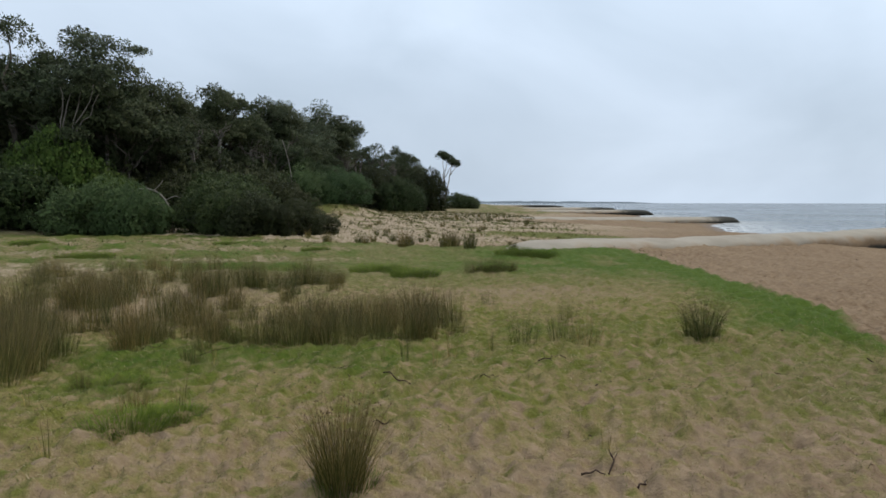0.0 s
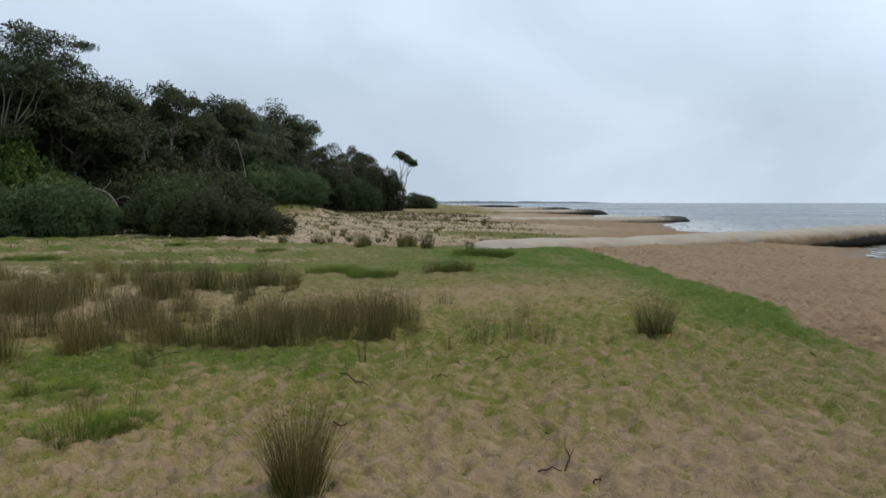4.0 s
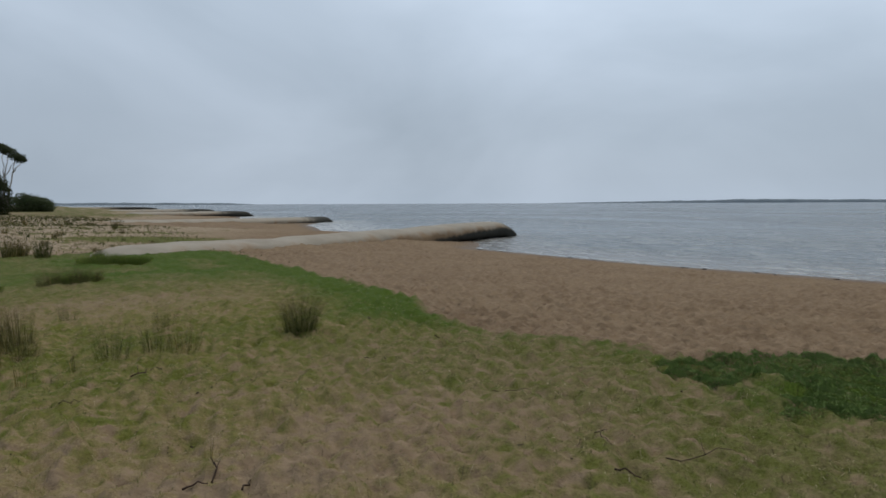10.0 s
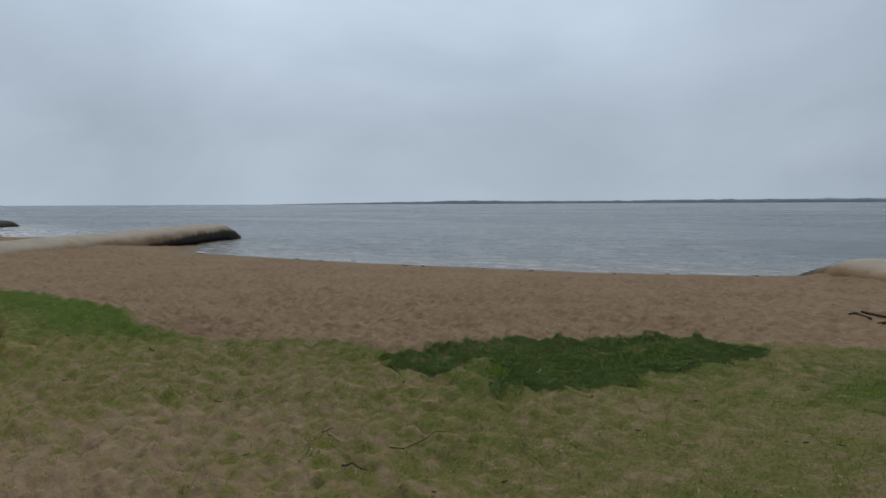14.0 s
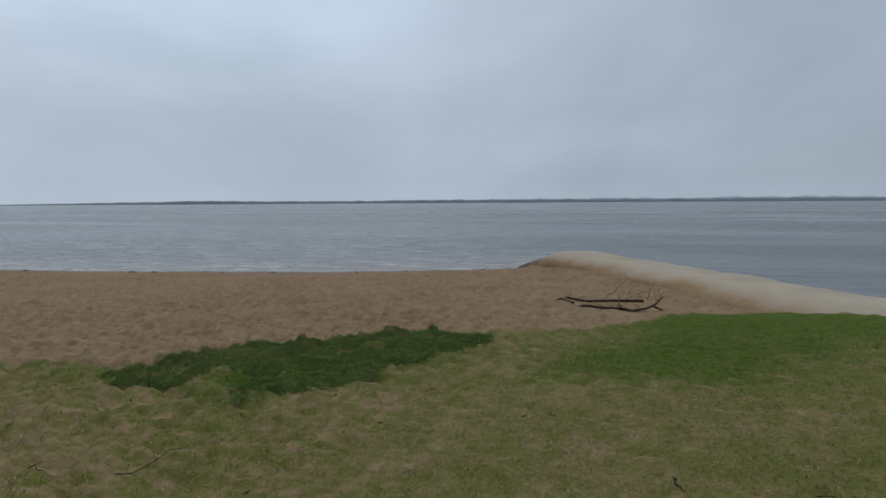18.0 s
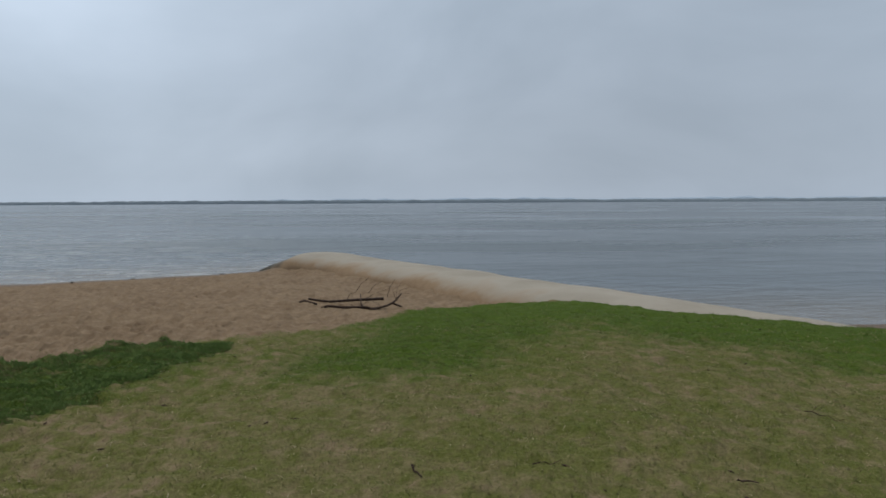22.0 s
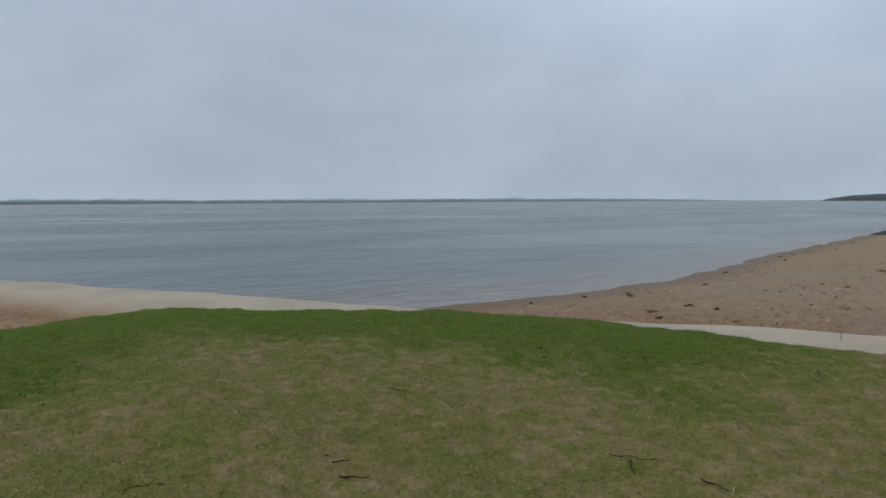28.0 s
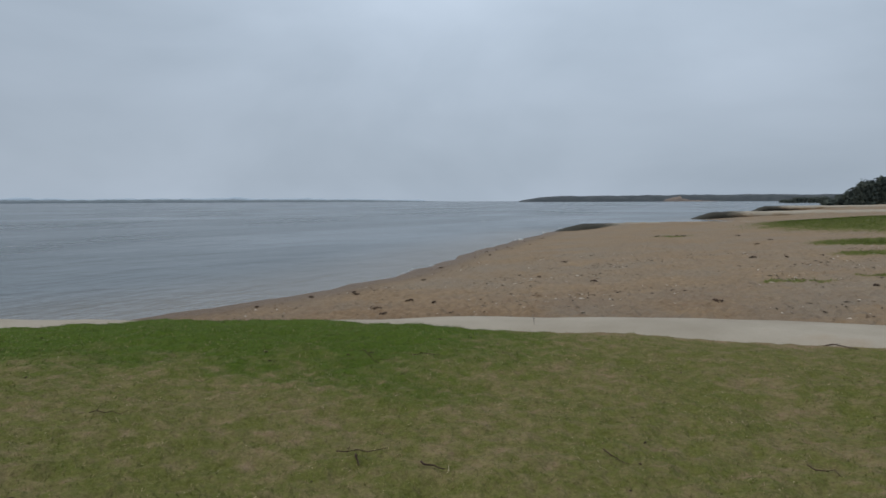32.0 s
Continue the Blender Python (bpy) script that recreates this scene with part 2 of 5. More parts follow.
big, mid, small, tiny = Waves(3, 14, 3), Waves(5, 2.2, 4), Waves(8, 0.5, 2), Waves(9, 0.2, 2)
trodden, trodden2 = Waves(12, 0.42, 2), Waves(13, 0.8, 2)
patchy, patchy2, patchy3, tufty = Waves(21, 1.5, 4), Waves(22, 4.5, 3), Waves(23, 0.45, 3), Waves(24, 0.26, 2)


def inland(x, y):
    return np.interp(y, SHORE[:, 0], SHORE[:, 1]) - x + 0.12 * big(x * 1.3, y * 1.3) + 0.05 * mid(x * 0.8, y * 0.8)


# sand heaped against the tubes: two ends with the height there, width, slope, and the side (1: north only, 0: both)
BANKS = (((27.6, 1.5), (21.5, -1.7), -0.78, -0.62, 0.7, 0.24, 1), ((21.5, -1.7), (11, -5.4), -0.62, -0.42, 0.9, 0.15, 1),
         ((2, 23.4), (10, 29.8), -0.05, -0.12, 1.0, 0.14, 0), ((10, 29.8), (18, 35.4), -0.12, -0.36, 1.0, 0.14, 0), ((18, 35.4), (24, 39.4), -0.36, -0.85, 1.0, 0.14, 0),
         ((7, 66), (20, 78), 0.1, -0.25, 1.5, 0.14, 0), ((20, 78), (28, 86), -0.25, -0.85, 1.5, 0.14, 0), ((-14, -71), (4, -65.3), -0.1, -0.25, 1.8, 0.1, 0), ((4, -65.3), (10.8, -63.1), -0.22, -0.32, 1.8, 0.12, 0), ((-24, -121), (-4, -113), 0.0, -0.3, 1.5, 0.14, 0))


def land(x, y, fine=True):
    """The ground's height."""
    x, y = np.asarray(x, float), np.asarray(y, float)
    u = inland(x, y)
    k = np.clip(1 - u / 25.0, 0, 1)
    z = SEA + 1.2 * (1 - k ** 1.3)
    z = np.where(u < 0, SEA + np.maximum(0.07 * u, -3.0), z)
    d = polygon_distance(GRASS_EDGE, x, y)
    brink = smooth01(-y, 5, 7.5) * smooth01(6 - x, 0, 2)
    z = z + (0 - z) * (1 - smooth01(d, -0.3 + 0.2 * brink, 1.6 - 1.0 * brink))
    z = z + np.where(d < 0, 1, 0) * 0.03 * smooth01(-d, 0, 3) * big(x, y)
    for (ax, ay), (bx, by), za, zb, wide, slope, side in BANKS:
        dx, dy = bx - ax, by - ay
        k = np.clip(((x - ax) * dx + (y - ay) * dy) / (dx * dx + dy * dy), 0, 1)
        ox, oy = x - ax - k * dx, y - ay - k * dy
        off = np.hypot(ox, oy)
        if side:
            off = off + np.where(oy < 0, 6.0, 0.0)
        heap = za + (zb - za) * k - slope * np.maximum(off - wide, 0) - 0.012 * np.maximum(off - wide, 0) ** 2
        lift = np.maximum(heap - z, 0)
        z = z + lift * lift / (lift + 0.06)
    # the sandy flat and the dune before the woods
    back = smooth01(y, 22, 70) * smooth01(u, 14, 34)
    z = z + 0.5 * back
    z = z + 1.15 * np.exp(-(((x + 9.2) / 3.6) ** 2 + ((y - 57) / 8) ** 2))
    # low swells in the field before the shrubs
    z = z + 0.05 * np.maximum(patchy2(x, y * 1.6), -0.5) * smooth01(y, 13, 17) * smooth01(-x, 1, 5) * smooth01(34 - y, 0, 6)
    # the wooded rise
    edge = np.interp(y, (-60, 20, 33, 45, 70, 100, 130, 200, 400), (-30, -24, -16, -12, -11, -9, -4, -2, 5))
    z = z + 2.2 * smooth01(edge - x, 0, 28) * smooth01(y, -10, 30)
    # grassy swells by the next groynes
    z = z + 0.5 * np.exp(-(((x + 8) / 8) ** 2 + ((y + 54) / 9) ** 2)) + 0.12 * np.exp(-(((x + 4.5) / 4) ** 2 + ((y + 30) / 3) ** 2))
    if fine:
        sand = smooth01(d, -0.5, 0.8) * smooth01(u, 0.3, 2.0)
        z = z + (0.008 + 0.008 * smooth01(y, 0, 4) + 0.008 * sand) * (small(x, y) + 0.8 * tiny(x, y)) * smooth01(60 - np.hypot(x, y), 0, 30) * smooth01(u, 0.6, 3.0) * (1 - 0.85 * np.exp(-((d + 0.2) / 0.7) ** 2) * smooth01(-y, 5, 7)) + 0.014 * mid(x, y) * smooth01(u, 0.5, 5)
        # trodden hollows with crests between them, deepest on the bare sand
        tread = 0.05 + 0.95 * np.maximum(sand, smooth01(y, 1.0, 3.0) * smooth01(10 - y, 0, 4))
        z = z - 0.016 * tread * (np.sqrt(trodden(x, y) ** 2 + 0.2) + 0.8 * np.sqrt(trodden2(x, y) ** 2 + 0.2) - 1.6) * smooth01(34 - np.hypot(x, y), 0, 20) * smooth01(u, 0.8, 3.0) * smooth01(d + 9 - 9 * smooth01(-y, 4, 6), -1.2, 0.2)
    return z


def ground_z(x, y):
    return float(land(np.array([x]), np.array([y]))[0])


SAND_PATCHES = ((-1.2, 4.2, 1.7, 1.0), (1.0, 3.6, 2.0, 0.9), (-3.4, 3.6, 1.3, 0.8), (0.6, 11.5, 2.2, 1.2), (-9.5, 15.5, 4.0, 1.6), (-4.6, 10.5, 2.6, 1.4), (-14, 27, 7, 3.0),
                (1.8, 12.5, 2.0, 0.8), (2.2, 4.2, 1.8, 0.9), (-5.4, 10.6, 2.6, 2.4), (-4.6, 13.0, 3.2, 1.4))


def grass_cover(x, y):
    """How dense (0 to 1) the short grass stands, and how lush it is."""
    d = polygon_distance(GRASS_EDGE, x, y)
    d = d + (0.10 * patchy(x, y) + 0.5 * patchy2(x, y)) * smooth01(y, 19, 26)
    n = 0.5 + 0.22 * patchy(x, y) + 0.14 * patchy2(x, y) + 0.18 * patchy3(x, y)
    cover = 0.57 + 0.20 * n + (0.035 + 0.065 * smooth01(y, 0, 3)) * tufty(x, y) * smooth01(14 - np.hypot(x, y), 0, 6)
    for px, py, rx, ry in SAND_PATCHES:
        cover = cover - 0.20 * np.exp(-(((x - px) / rx) ** 2 + ((y - py) / ry) ** 2)) * (0.7 + 0.6 * n)
    cover = cover - 0.09 * np.exp(-(((x - 2.6) / 3.0) ** 2 + ((y - 4.2) / 2.4) ** 2))
    far_left = smooth01(y, 13, 18) * smooth01(-x, 0, 4)
    cover = cover - 0.42 * far_left * smooth01(patchy2(x, y) + 0.6 * patchy(x, y), 0.1, 1.2)
    # the green tongue to the north, the soft green rim beside the beach, and the brow over the southern tube
    tongue = smooth01(y, 13.2, 17) * smooth01(x, -4.5, 4.0) * (0.72 + 0.2 * patchy2(x, y))
    rim = (1 - smooth01(-d, 0.3, 2.4)) * smooth01(y, 6.6, 9.5) * smooth01(x, 0.5, 3.0) * 0.85 + (1 - smooth01(-d, 0.1, 0.9)) * smooth01(x, 2, 4.5) * smooth01(y, 3, 5) * 0.4
    brow = (1 - smooth01(-d + 0.35 * patchy(x, y), 1.0, 4.2)) * smooth01(x, 1.0, 5.0) * smooth01(-y, -1.0, 1.6) * 0.95
    lush = 0.2 * n + far_left * (0.2 + 0.4 * smooth01(-patchy2(x, y), 0.2, 1.4)) + np.maximum(np.maximum(rim, tongue), brow)
    for px, py, rx, ry, k in ((-1.6, 6.9, 2.6, 0.9, 0.5), (6.75, -0.1, 0.75, 1.3, 0.5), (5.6, 3.1, 0.9, 0.7, 0.6), (6.6, 2.6, 0.9, 0.8, 0.6), (7.3, 1.9, 0.7, 0.6, 0.5), (-2.9, 5.7, 0.6, 0.5, 0.5), (-3.4, 7.6, 2.4, 0.7, 0.22), (-1.5, 11.5, 2.5, 2.0, 0.14), (-3.4, 6.6, 0.6, 0.5, 0.3), (-0.2, 5.5, 1.1, 0.35, 0.25), (1.6, 8.6, 1.5, 0.8, 0.25), (-5.5, 17.5, 3.0, 0.8, 0.4), (3.2, -5.2, 1.0, 0.4, 0.3)):
        lush = lush + k * np.exp(-(((x - px) / rx) ** 2 + ((y - py) / ry) ** 2))
    lush = np.clip(lush + 0.05 * tufty(x, y) * smooth01(lush, 0.15, 0.5), 0, 1) * smooth01(-d, -0.3, 0.25)
    cover = np.clip(np.maximum(cover, lush), 0, 1) * smooth01(-d, -0.25, 0.35)
    # tongues of grass further off
    out = 0.9 * np.exp(-(((x - 6.5) / 5.0) ** 2 + ((y - 36) / 2.2) ** 2))
    for px, py, rx, ry in ((-8, -54, 9, 12), (-4.3, -34.0, 3.0, 2.9), (-3.9, -27.7, 2.1, 0.85), (-0.3, -19.4, 0.8, 0.25), (-2.6, -20.9, 0.9, 0.35), (6, -43, 1.2, 0.35)):
        out = out + np.exp(-(((x - px) / rx) ** 2 + ((y - py) / ry) ** 2) ** 2)
    u = inland(x, y)
    out = out + 0.7 * np.exp(-(((x + 9.5) / 3.0) ** 2 + ((y - 54) / 7) ** 2)) + 0.5 * smooth01(patchy2(x * 0.6, y * 1.1) + 0.5 * patchy(x, y), 0.35, 1.3) * smooth01(y, 26, 29) * smooth01(70 - y, 0, 8) * smooth01(u, 17, 21)
    out = out + 0.5 * smooth01(y, 70, 85) * smooth01(u, 18, 26) * smooth01(26 + 20 - u, 0, 12)
    out = np.clip(out * (0.75 + 0.8 * n) * (1 + 0.5 * smooth01(-y, 10, 15)), 0, 1)
    return np.clip(cover + out, 0, 1), np.clip(lush + (0.10 + 0.22 * smooth01(-y, 10, 15) + 0.2 * smooth01(y, 55, 75)) * out, 0, 1)

# ---- materials ----
def ground_material():
    m = Mat("sand_and_turf")
    fine, medium, wide = m.noise(90, 5), m.noise(5.5, 5, 0.6), m.noise(0.45, 3)
    sand = m.ramp(medium, [(0.25, (0.105, 0.066, 0.036)), (0.5, (0.198, 0.135, 0.081)), (0.75, (0.306, 0.220, 0.140))])
    sand = m.mix(m.span(fine, 0.3, 0.7, 0.0, 0.5), sand, (0.15, 0.097, 0.058))
    sand = m.mix(m.span(wide, 0.35, 0.7, 0.0, 0.4), sand, (0.27, 0.195, 0.122))
    grit = m.math("MULTIPLY", m.attr("grit"), m.span(m.noise(0.35, 4, 0.6), 0.4, 0.62))
    sand = m.mix(grit, sand, m.ramp(m.noise(40, 5, 0.7), [(0.3, (0.105, 0.084, 0.064)), (0.7, (0.26, 0.212, 0.162))]))
    rusty = m.math("MULTIPLY", m.attr("grit"), m.span(m.noise(0.7, 5, 0.65, dist=0.4), 0.48, 0.66, 0.0, 0.6))
    sand = m.mix(rusty, sand, m.mix(m.noise(9, 5, 0.7), (0.115, 0.070, 0.042), (0.225, 0.150, 0.096)))
    pale = m.ramp(m.noise(7, 5), [(0.3, (0.22, 0.165, 0.105)), (0.7, (0.37, 0.295, 0.205))])
    sand = m.mix(m.attr("pale"), sand, pale)
    wet = m.mix(0.65, sand, (0.09, 0.06, 0.04))
    sand = m.mix(m.attr("wet"), sand, wet)
    rough_n, soft_n = m.noise(7.5, 6, 0.66), m.noise(2.4, 4, 0.6)
    fibre = m.noise(34, 7, 0.8)
    straw = m.ramp(fibre, [(0.3, (0.094, 0.073, 0.033)), (0.5, (0.168, 0.131, 0.065)), (0.72, (0.262, 0.207, 0.116))])
    yellow = m.ramp(fibre, [(0.3, (0.058, 0.061, 0.012)), (0.5, (0.100, 0.104, 0.025)), (0.72, (0.160, 0.152, 0.052))])
    green = m.ramp(m.noise(28, 6, 0.7), [(0.3, (0.036, 0.062, 0.006)), (0.7, (0.080, 0.118, 0.014))])
    dry = m.attr("dry")
    straw = m.mix(dry, straw, m.ramp(m.noise(60, 7, 0.85), [(0.32, (0.100, 0.073, 0.031)), (0.5, (0.200, 0.148, 0.070)), (0.68, (0.36, 0.282, 0.158))]))
    yellow = m.mix(dry, yellow, m.ramp(fibre, [(0.3, (0.062, 0.064, 0.009)), (0.5, (0.115, 0.115, 0.022)), (0.72, (0.205, 0.188, 0.058))]))
    amount = m.math("ADD", m.attr("grass"), m.math("ADD", m.span(rough_n, 0.2, 0.8, -0.33, 0.33), m.span(soft_n, 0.2, 0.8, -0.14, 0.14)))
    amount = m.math("ADD", amount, m.span(fibre, 0.2, 0.8, -0.14, 0.14))
    colour = m.mix(m.span(amount, 0.20, 0.46), sand, straw)
    colour = m.mix(m.span(amount, 0.42, 0.78), colour, yellow)
    deep = m.math("ADD", m.attr("lush"), m.span(rough_n, 0.2, 0.8, -0.22, 0.22))
    colour = m.mix(m.span(deep, 0.22, 0.85), colour, green)
    litter = m.mix(m.span(m.noise(0.9, 3), 0.35, 0.65), (0.05, 0.04, 0.025), (0.06, 0.065, 0.025))
    colour = m.mix(m.attr("litter"), colour, litter)
    dimple = m.math("ADD", m.noise(4.6, 4, 0.55, dist=0.15), m.span(m.voronoi(4.0), 0.0, 0.6, 0.0, 0.5))
    h1n = m.n.new("ShaderNodeBump")
    h1n.inputs["Distance"].default_value = 0.13
    m.l.new(m.span(m.attr("grass"), 0.0, 0.5, 0.62, 0.26), h1n.inputs["Strength"])
    m.l.new(dimple, h1n.inputs["Height"])
    h1 = h1n.outputs[0]
    h2 = m.bump(m.noise(13, 5, 0.66), 0.75, 0.04, h1)
    h3 = m.bump(fine, 0.7, 0.006, h2)
    return m.done(colour, h3, m.span(m.attr("wet"), 0, 1, 0.95, 0.55))


def water_material():
    m = Mat("grey_sea_water", 0.12)
    vec = m.coord("Object", (1.0, 0.45, 1.0))
    m.b.inputs["IOR"].default_value = 1.33
    m.b.inputs["Specular IOR Level"].default_value = 0.36
    lanes = m.noise(0.035, 5, 0.6, vec, 0.8)
    n1, n2, n3 = m.noise(1.3, 5, 0.6, vec, 0.4), m.noise(0.22, 5, 0.6, vec, 0.3), m.noise(6, 3, 0.5, vec)
    b = m.bump(n2, 0.28, 1.5)
    b = m.bump(n1, 0.5, 0.35, b)
    m.l.new(m.span(m.attr("open_sea"), 0, 1, 0.18, 0.74), b.node.inputs["Strength"])
    b = m.bump(n3, 0.5, 0.06, b)
    m.l.new(m.span(m.attr("open_sea"), 0, 1, 0.15, 0.5), b.node.inputs["Strength"])
    base = m.mix(m.span(lanes, 0.35, 0.68), (0.040, 0.053, 0.058), (0.062, 0.077, 0.081))
    shallow = m.mix(m.attr("shallow"), base, (0.11, 0.095, 0.072))
    caps = m.math("MULTIPLY", m.span(m.noise(0.55, 6, 0.75, m.coord("Object", (1.0, 0.22, 1.0)), 0.5), 0.55, 0.69), m.math("MULTIPLY", m.attr("open_sea"), m.span(lanes, 0.40, 0.60, 0.1, 0.6)))
    ripple = m.math("MULTIPLY", m.span(m.noise(1.5, 5, 0.7, m.coord("Object", (1.0, 0.3, 1.0)), 0.6), 0.50, 0.68, 0.0, 0.50), m.math("MULTIPLY", m.attr("open_sea"), m.attr("inshore")))
    caps = m.math("MAXIMUM", caps, ripple)
    surf = m.math("MULTIPLY", m.attr("foam"), m.span(m.noise(2.2, 5, 0.7, vec), 0.45, 0.62))
    foam = m.math("MAXIMUM", caps, surf)
    return m.done(m.mix(foam, shallow, (0.62, 0.65, 0.66)), b, m.math("ADD", m.span(lanes, 0.35, 0.65, 0.14, 0.3), m.math("MULTIPLY", foam, 0.5)))


def blade_material(name, stops, tip=None, along=0.0, up=0.0, vary=None):
    """Blades vary one by one; the tips may turn another colour."""
    m = Mat(name, 0.7)
    colour = m.ramp(m.island(), stops)
    if tip is not None:
        colour = m.mix(m.span(m.attr("along"), along, 1.0, 0.0, 0.9), colour, tip)
    colour = m.mix(m.span(m.noise(1.3, 3), 0.3, 0.7, 0.0, 0.35), colour, stops[0][1])
    if vary is not None:
        colour = m.mix(1.0, colour, m.ramp(m.random(), vary), "MULTIPLY")
    return m.done(colour, m.soft_normal((0, 0, up)) if up else None)


def leaf_material(name, stops):
    m = Mat(name, 0.65)
    colour = m.ramp(m.island(), stops)
    colour = m.mix(m.span(m.noise(0.5, 3), 0.35, 0.65, 0.0, 0.5), colour, stops[0][1])
    tint = m.mix(m.random(), (0.84, 0.90, 0.76), (1.08, 1.02, 0.82))
    return m.done(m.mix(1.0, colour, tint, "MULTIPLY"), m.soft_normal(m.outward(), 0.28))


def bark_material(name, a, b):
    m = Mat(name, 0.9)
    v = m.coord("Object", (1, 1, 0.25))
    n = m.noise(9, 5, 0.65, v)
    return m.done(m.ramp(n, [(0.3, a), (0.7, b)]), m.bump(n, 0.7, 0.03))


def fabric_material():
    """Pale geotextile, sandy along the flanks and black with weed at the sea end."""
    m = Mat("geotextile", 0.92)
    n, f = m.noise(0.7, 4, 0.6), m.noise(45, 3)
    cloth = m.ramp(n, [(0.3, (0.272, 0.238, 0.188)), (0.7, (0.368, 0.330, 0.270))])
    cloth = m.mix(m.span(f, 0.3, 0.7, 0, 0.25), cloth, (0.20, 0.165, 0.12))
    sandy = m.mix(m.noise(6, 4), (0.19, 0.125, 0.072), (0.28, 0.195, 0.12))
    cloth = m.mix(m.span(m.math("ADD", m.attr("sandy"), m.span(n, 0.3, 0.7, -0.3, 0.3)), 0.3, 0.8), cloth, sandy)
    weed = m.mix(m.noise(3, 5, 0.7), (0.022, 0.023, 0.020), (0.070, 0.064, 0.050))
    dark = m.span(m.math("ADD", m.attr("weed"), m.span(m.noise(1.4, 5, 0.7), 0.3, 0.7, -0.17, 0.17)), 0.3, 0.65)
    return m.done(m.mix(dark, cloth, weed), m.bump(m.noise(1.8, 4), 0.35, 0.06, m.bump(f, 0.3, 0.005)))


MAT_GROUND, MAT_WATER, MAT_FABRIC = ground_material(), water_material(), fabric_material()
MAT_SHORT = blade_material("short_turf", [(0.0, (0.061, 0.076, 0.010)), (0.42, (0.092, 0.103, 0.019)), (0.58, (0.170, 0.140, 0.056)), (1.0, (0.25, 0.196, 0.104))], up=1.3)
MAT_LUSH = blade_material("green_turf", [(0.0, (0.045, 0.073, 0.0055)), (0.6, (0.080, 0.119, 0.012)), (1.0, (0.125, 0.150, 0.024))], up=1.5)
MAT_RUSH = blade_material("rush_stems", [(0.0, (0.045, 0.056, 0.009)), (0.5, (0.094, 0.096, 0.020)), (1.0, (0.25, 0.20, 0.07))], (0.155, 0.110, 0.056), 0.45, up=0.5, vary=[(0.0, (0.64, 0.71, 0.58)), (0.5, (0.90, 0.86, 0.72)), (1.0, (1.15, 0.92, 0.76))])
MAT_CLUMP = blade_material("soft_green_grass", [(0.0, (0.085, 0.135, 0.010)), (0.6, (0.145, 0.205, 0.018)), (1.0, (0.23, 0.25, 0.045))], up=1.2)
MAT_HEAD = bark_material("rush_seed_head", (0.045, 0.028, 0.018), (0.11, 0.07, 0.045))
MAT_MAT = blade_material("creeper_leaves", [(0.0, (0.080, 0.140, 0.022)), (0.6, (0.118, 0.190, 0.036)), (1.0, (0.165, 0.235, 0.058))], up=2.6)
MAT_EUC = leaf_material("dark_tree_leaves", [(0.0, (0.044, 0.057, 0.026)), (0.6, (0.062, 0.077, 0.036)), (1.0, (0.088, 0.100, 0.050))])
# grey-green leaves, paled with haze put into the colour for the farther trees
MAT_GREY_HAZY_LEAF = leaf_material("hazy_grey_green_tree_leaves", [(0.0, (0.085, 0.100, 0.060)), (0.6, (0.120, 0.138, 0.085)), (1.0, (0.165, 0.180, 0.118))])
MAT_BUSH = leaf_material("shrub_leaves", [(0.0, (0.032, 0.049, 0.016)), (0.6, (0.054, 0.078, 0.026)), (1.0, (0.094, 0.115, 0.044))])
MAT_LIME = leaf_material("bright_shrub_leaves", [(0.0, (0.044, 0.076, 0.012)), (0.6, (0.068, 0.112, 0.018)), (1.0, (0.098, 0.145, 0.028))])
MAT_SAGE = leaf_material("grey_green_shrub_leaves", [(0.0, (0.056, 0.092, 0.036)), (0.6, (0.082, 0.130, 0.052)), (1.0, (0.115, 0.165, 0.072))])
# brown-green leaves, their colour darkened for the deep shade under the trees
MAT_DIM = leaf_material("shaded_brown_green_shrub_leaves", [(0.0, (0.028, 0.034, 0.012)), (0.6, (0.041, 0.048, 0.017)), (1.0, (0.060, 0.062, 0.025))])
MAT_BARK = bark_material("grey_bark", (0.055, 0.046, 0.038), (0.17, 0.145, 0.12))
MAT_PALE_BARK = bark_material("pale_bark", (0.18, 0.155, 0.13), (0.38, 0.34, 0.29))
MAT_STEM = bark_material("weathered_grey_stem", (0.085, 0.072, 0.060), (0.22, 0.19, 0.16))
MAT_DRIFT = bark_material("dark_driftwood", (0.020, 0.013, 0.010), (0.085, 0.055, 0.040))
MAT_GREY_DRIFT = bark_material("bleached_driftwood", (0.12, 0.105, 0.09), (0.30, 0.26, 0.22))


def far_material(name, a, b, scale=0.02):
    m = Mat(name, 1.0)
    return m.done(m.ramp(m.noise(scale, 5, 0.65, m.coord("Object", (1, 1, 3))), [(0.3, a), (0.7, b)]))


# no haze in the air: its bluish veil is put into the base colour
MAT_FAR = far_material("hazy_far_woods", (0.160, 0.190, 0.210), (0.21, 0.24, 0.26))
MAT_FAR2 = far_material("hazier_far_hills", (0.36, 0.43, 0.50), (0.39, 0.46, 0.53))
# dark woods with the blue of distance haze mixed into the colour
MAT_HEAD_LAND = far_material("hazy_headland_woods", (0.058, 0.068, 0.078), (0.100, 0.110, 0.116), 0.05)
MAT_CLIFF = far_material("sand_cliff", (0.15, 0.125, 0.11), (0.28, 0.225, 0.19), 0.2)
# far leaves lightened and blued: the haze before them is painted in
MAT_FAR_LEAF = leaf_material("hazy_hill_wood_leaves", [(0.0, (0.060, 0.074, 0.076)), (0.6, (0.080, 0.096, 0.098)), (1.0, (0.104, 0.12, 0.12))])

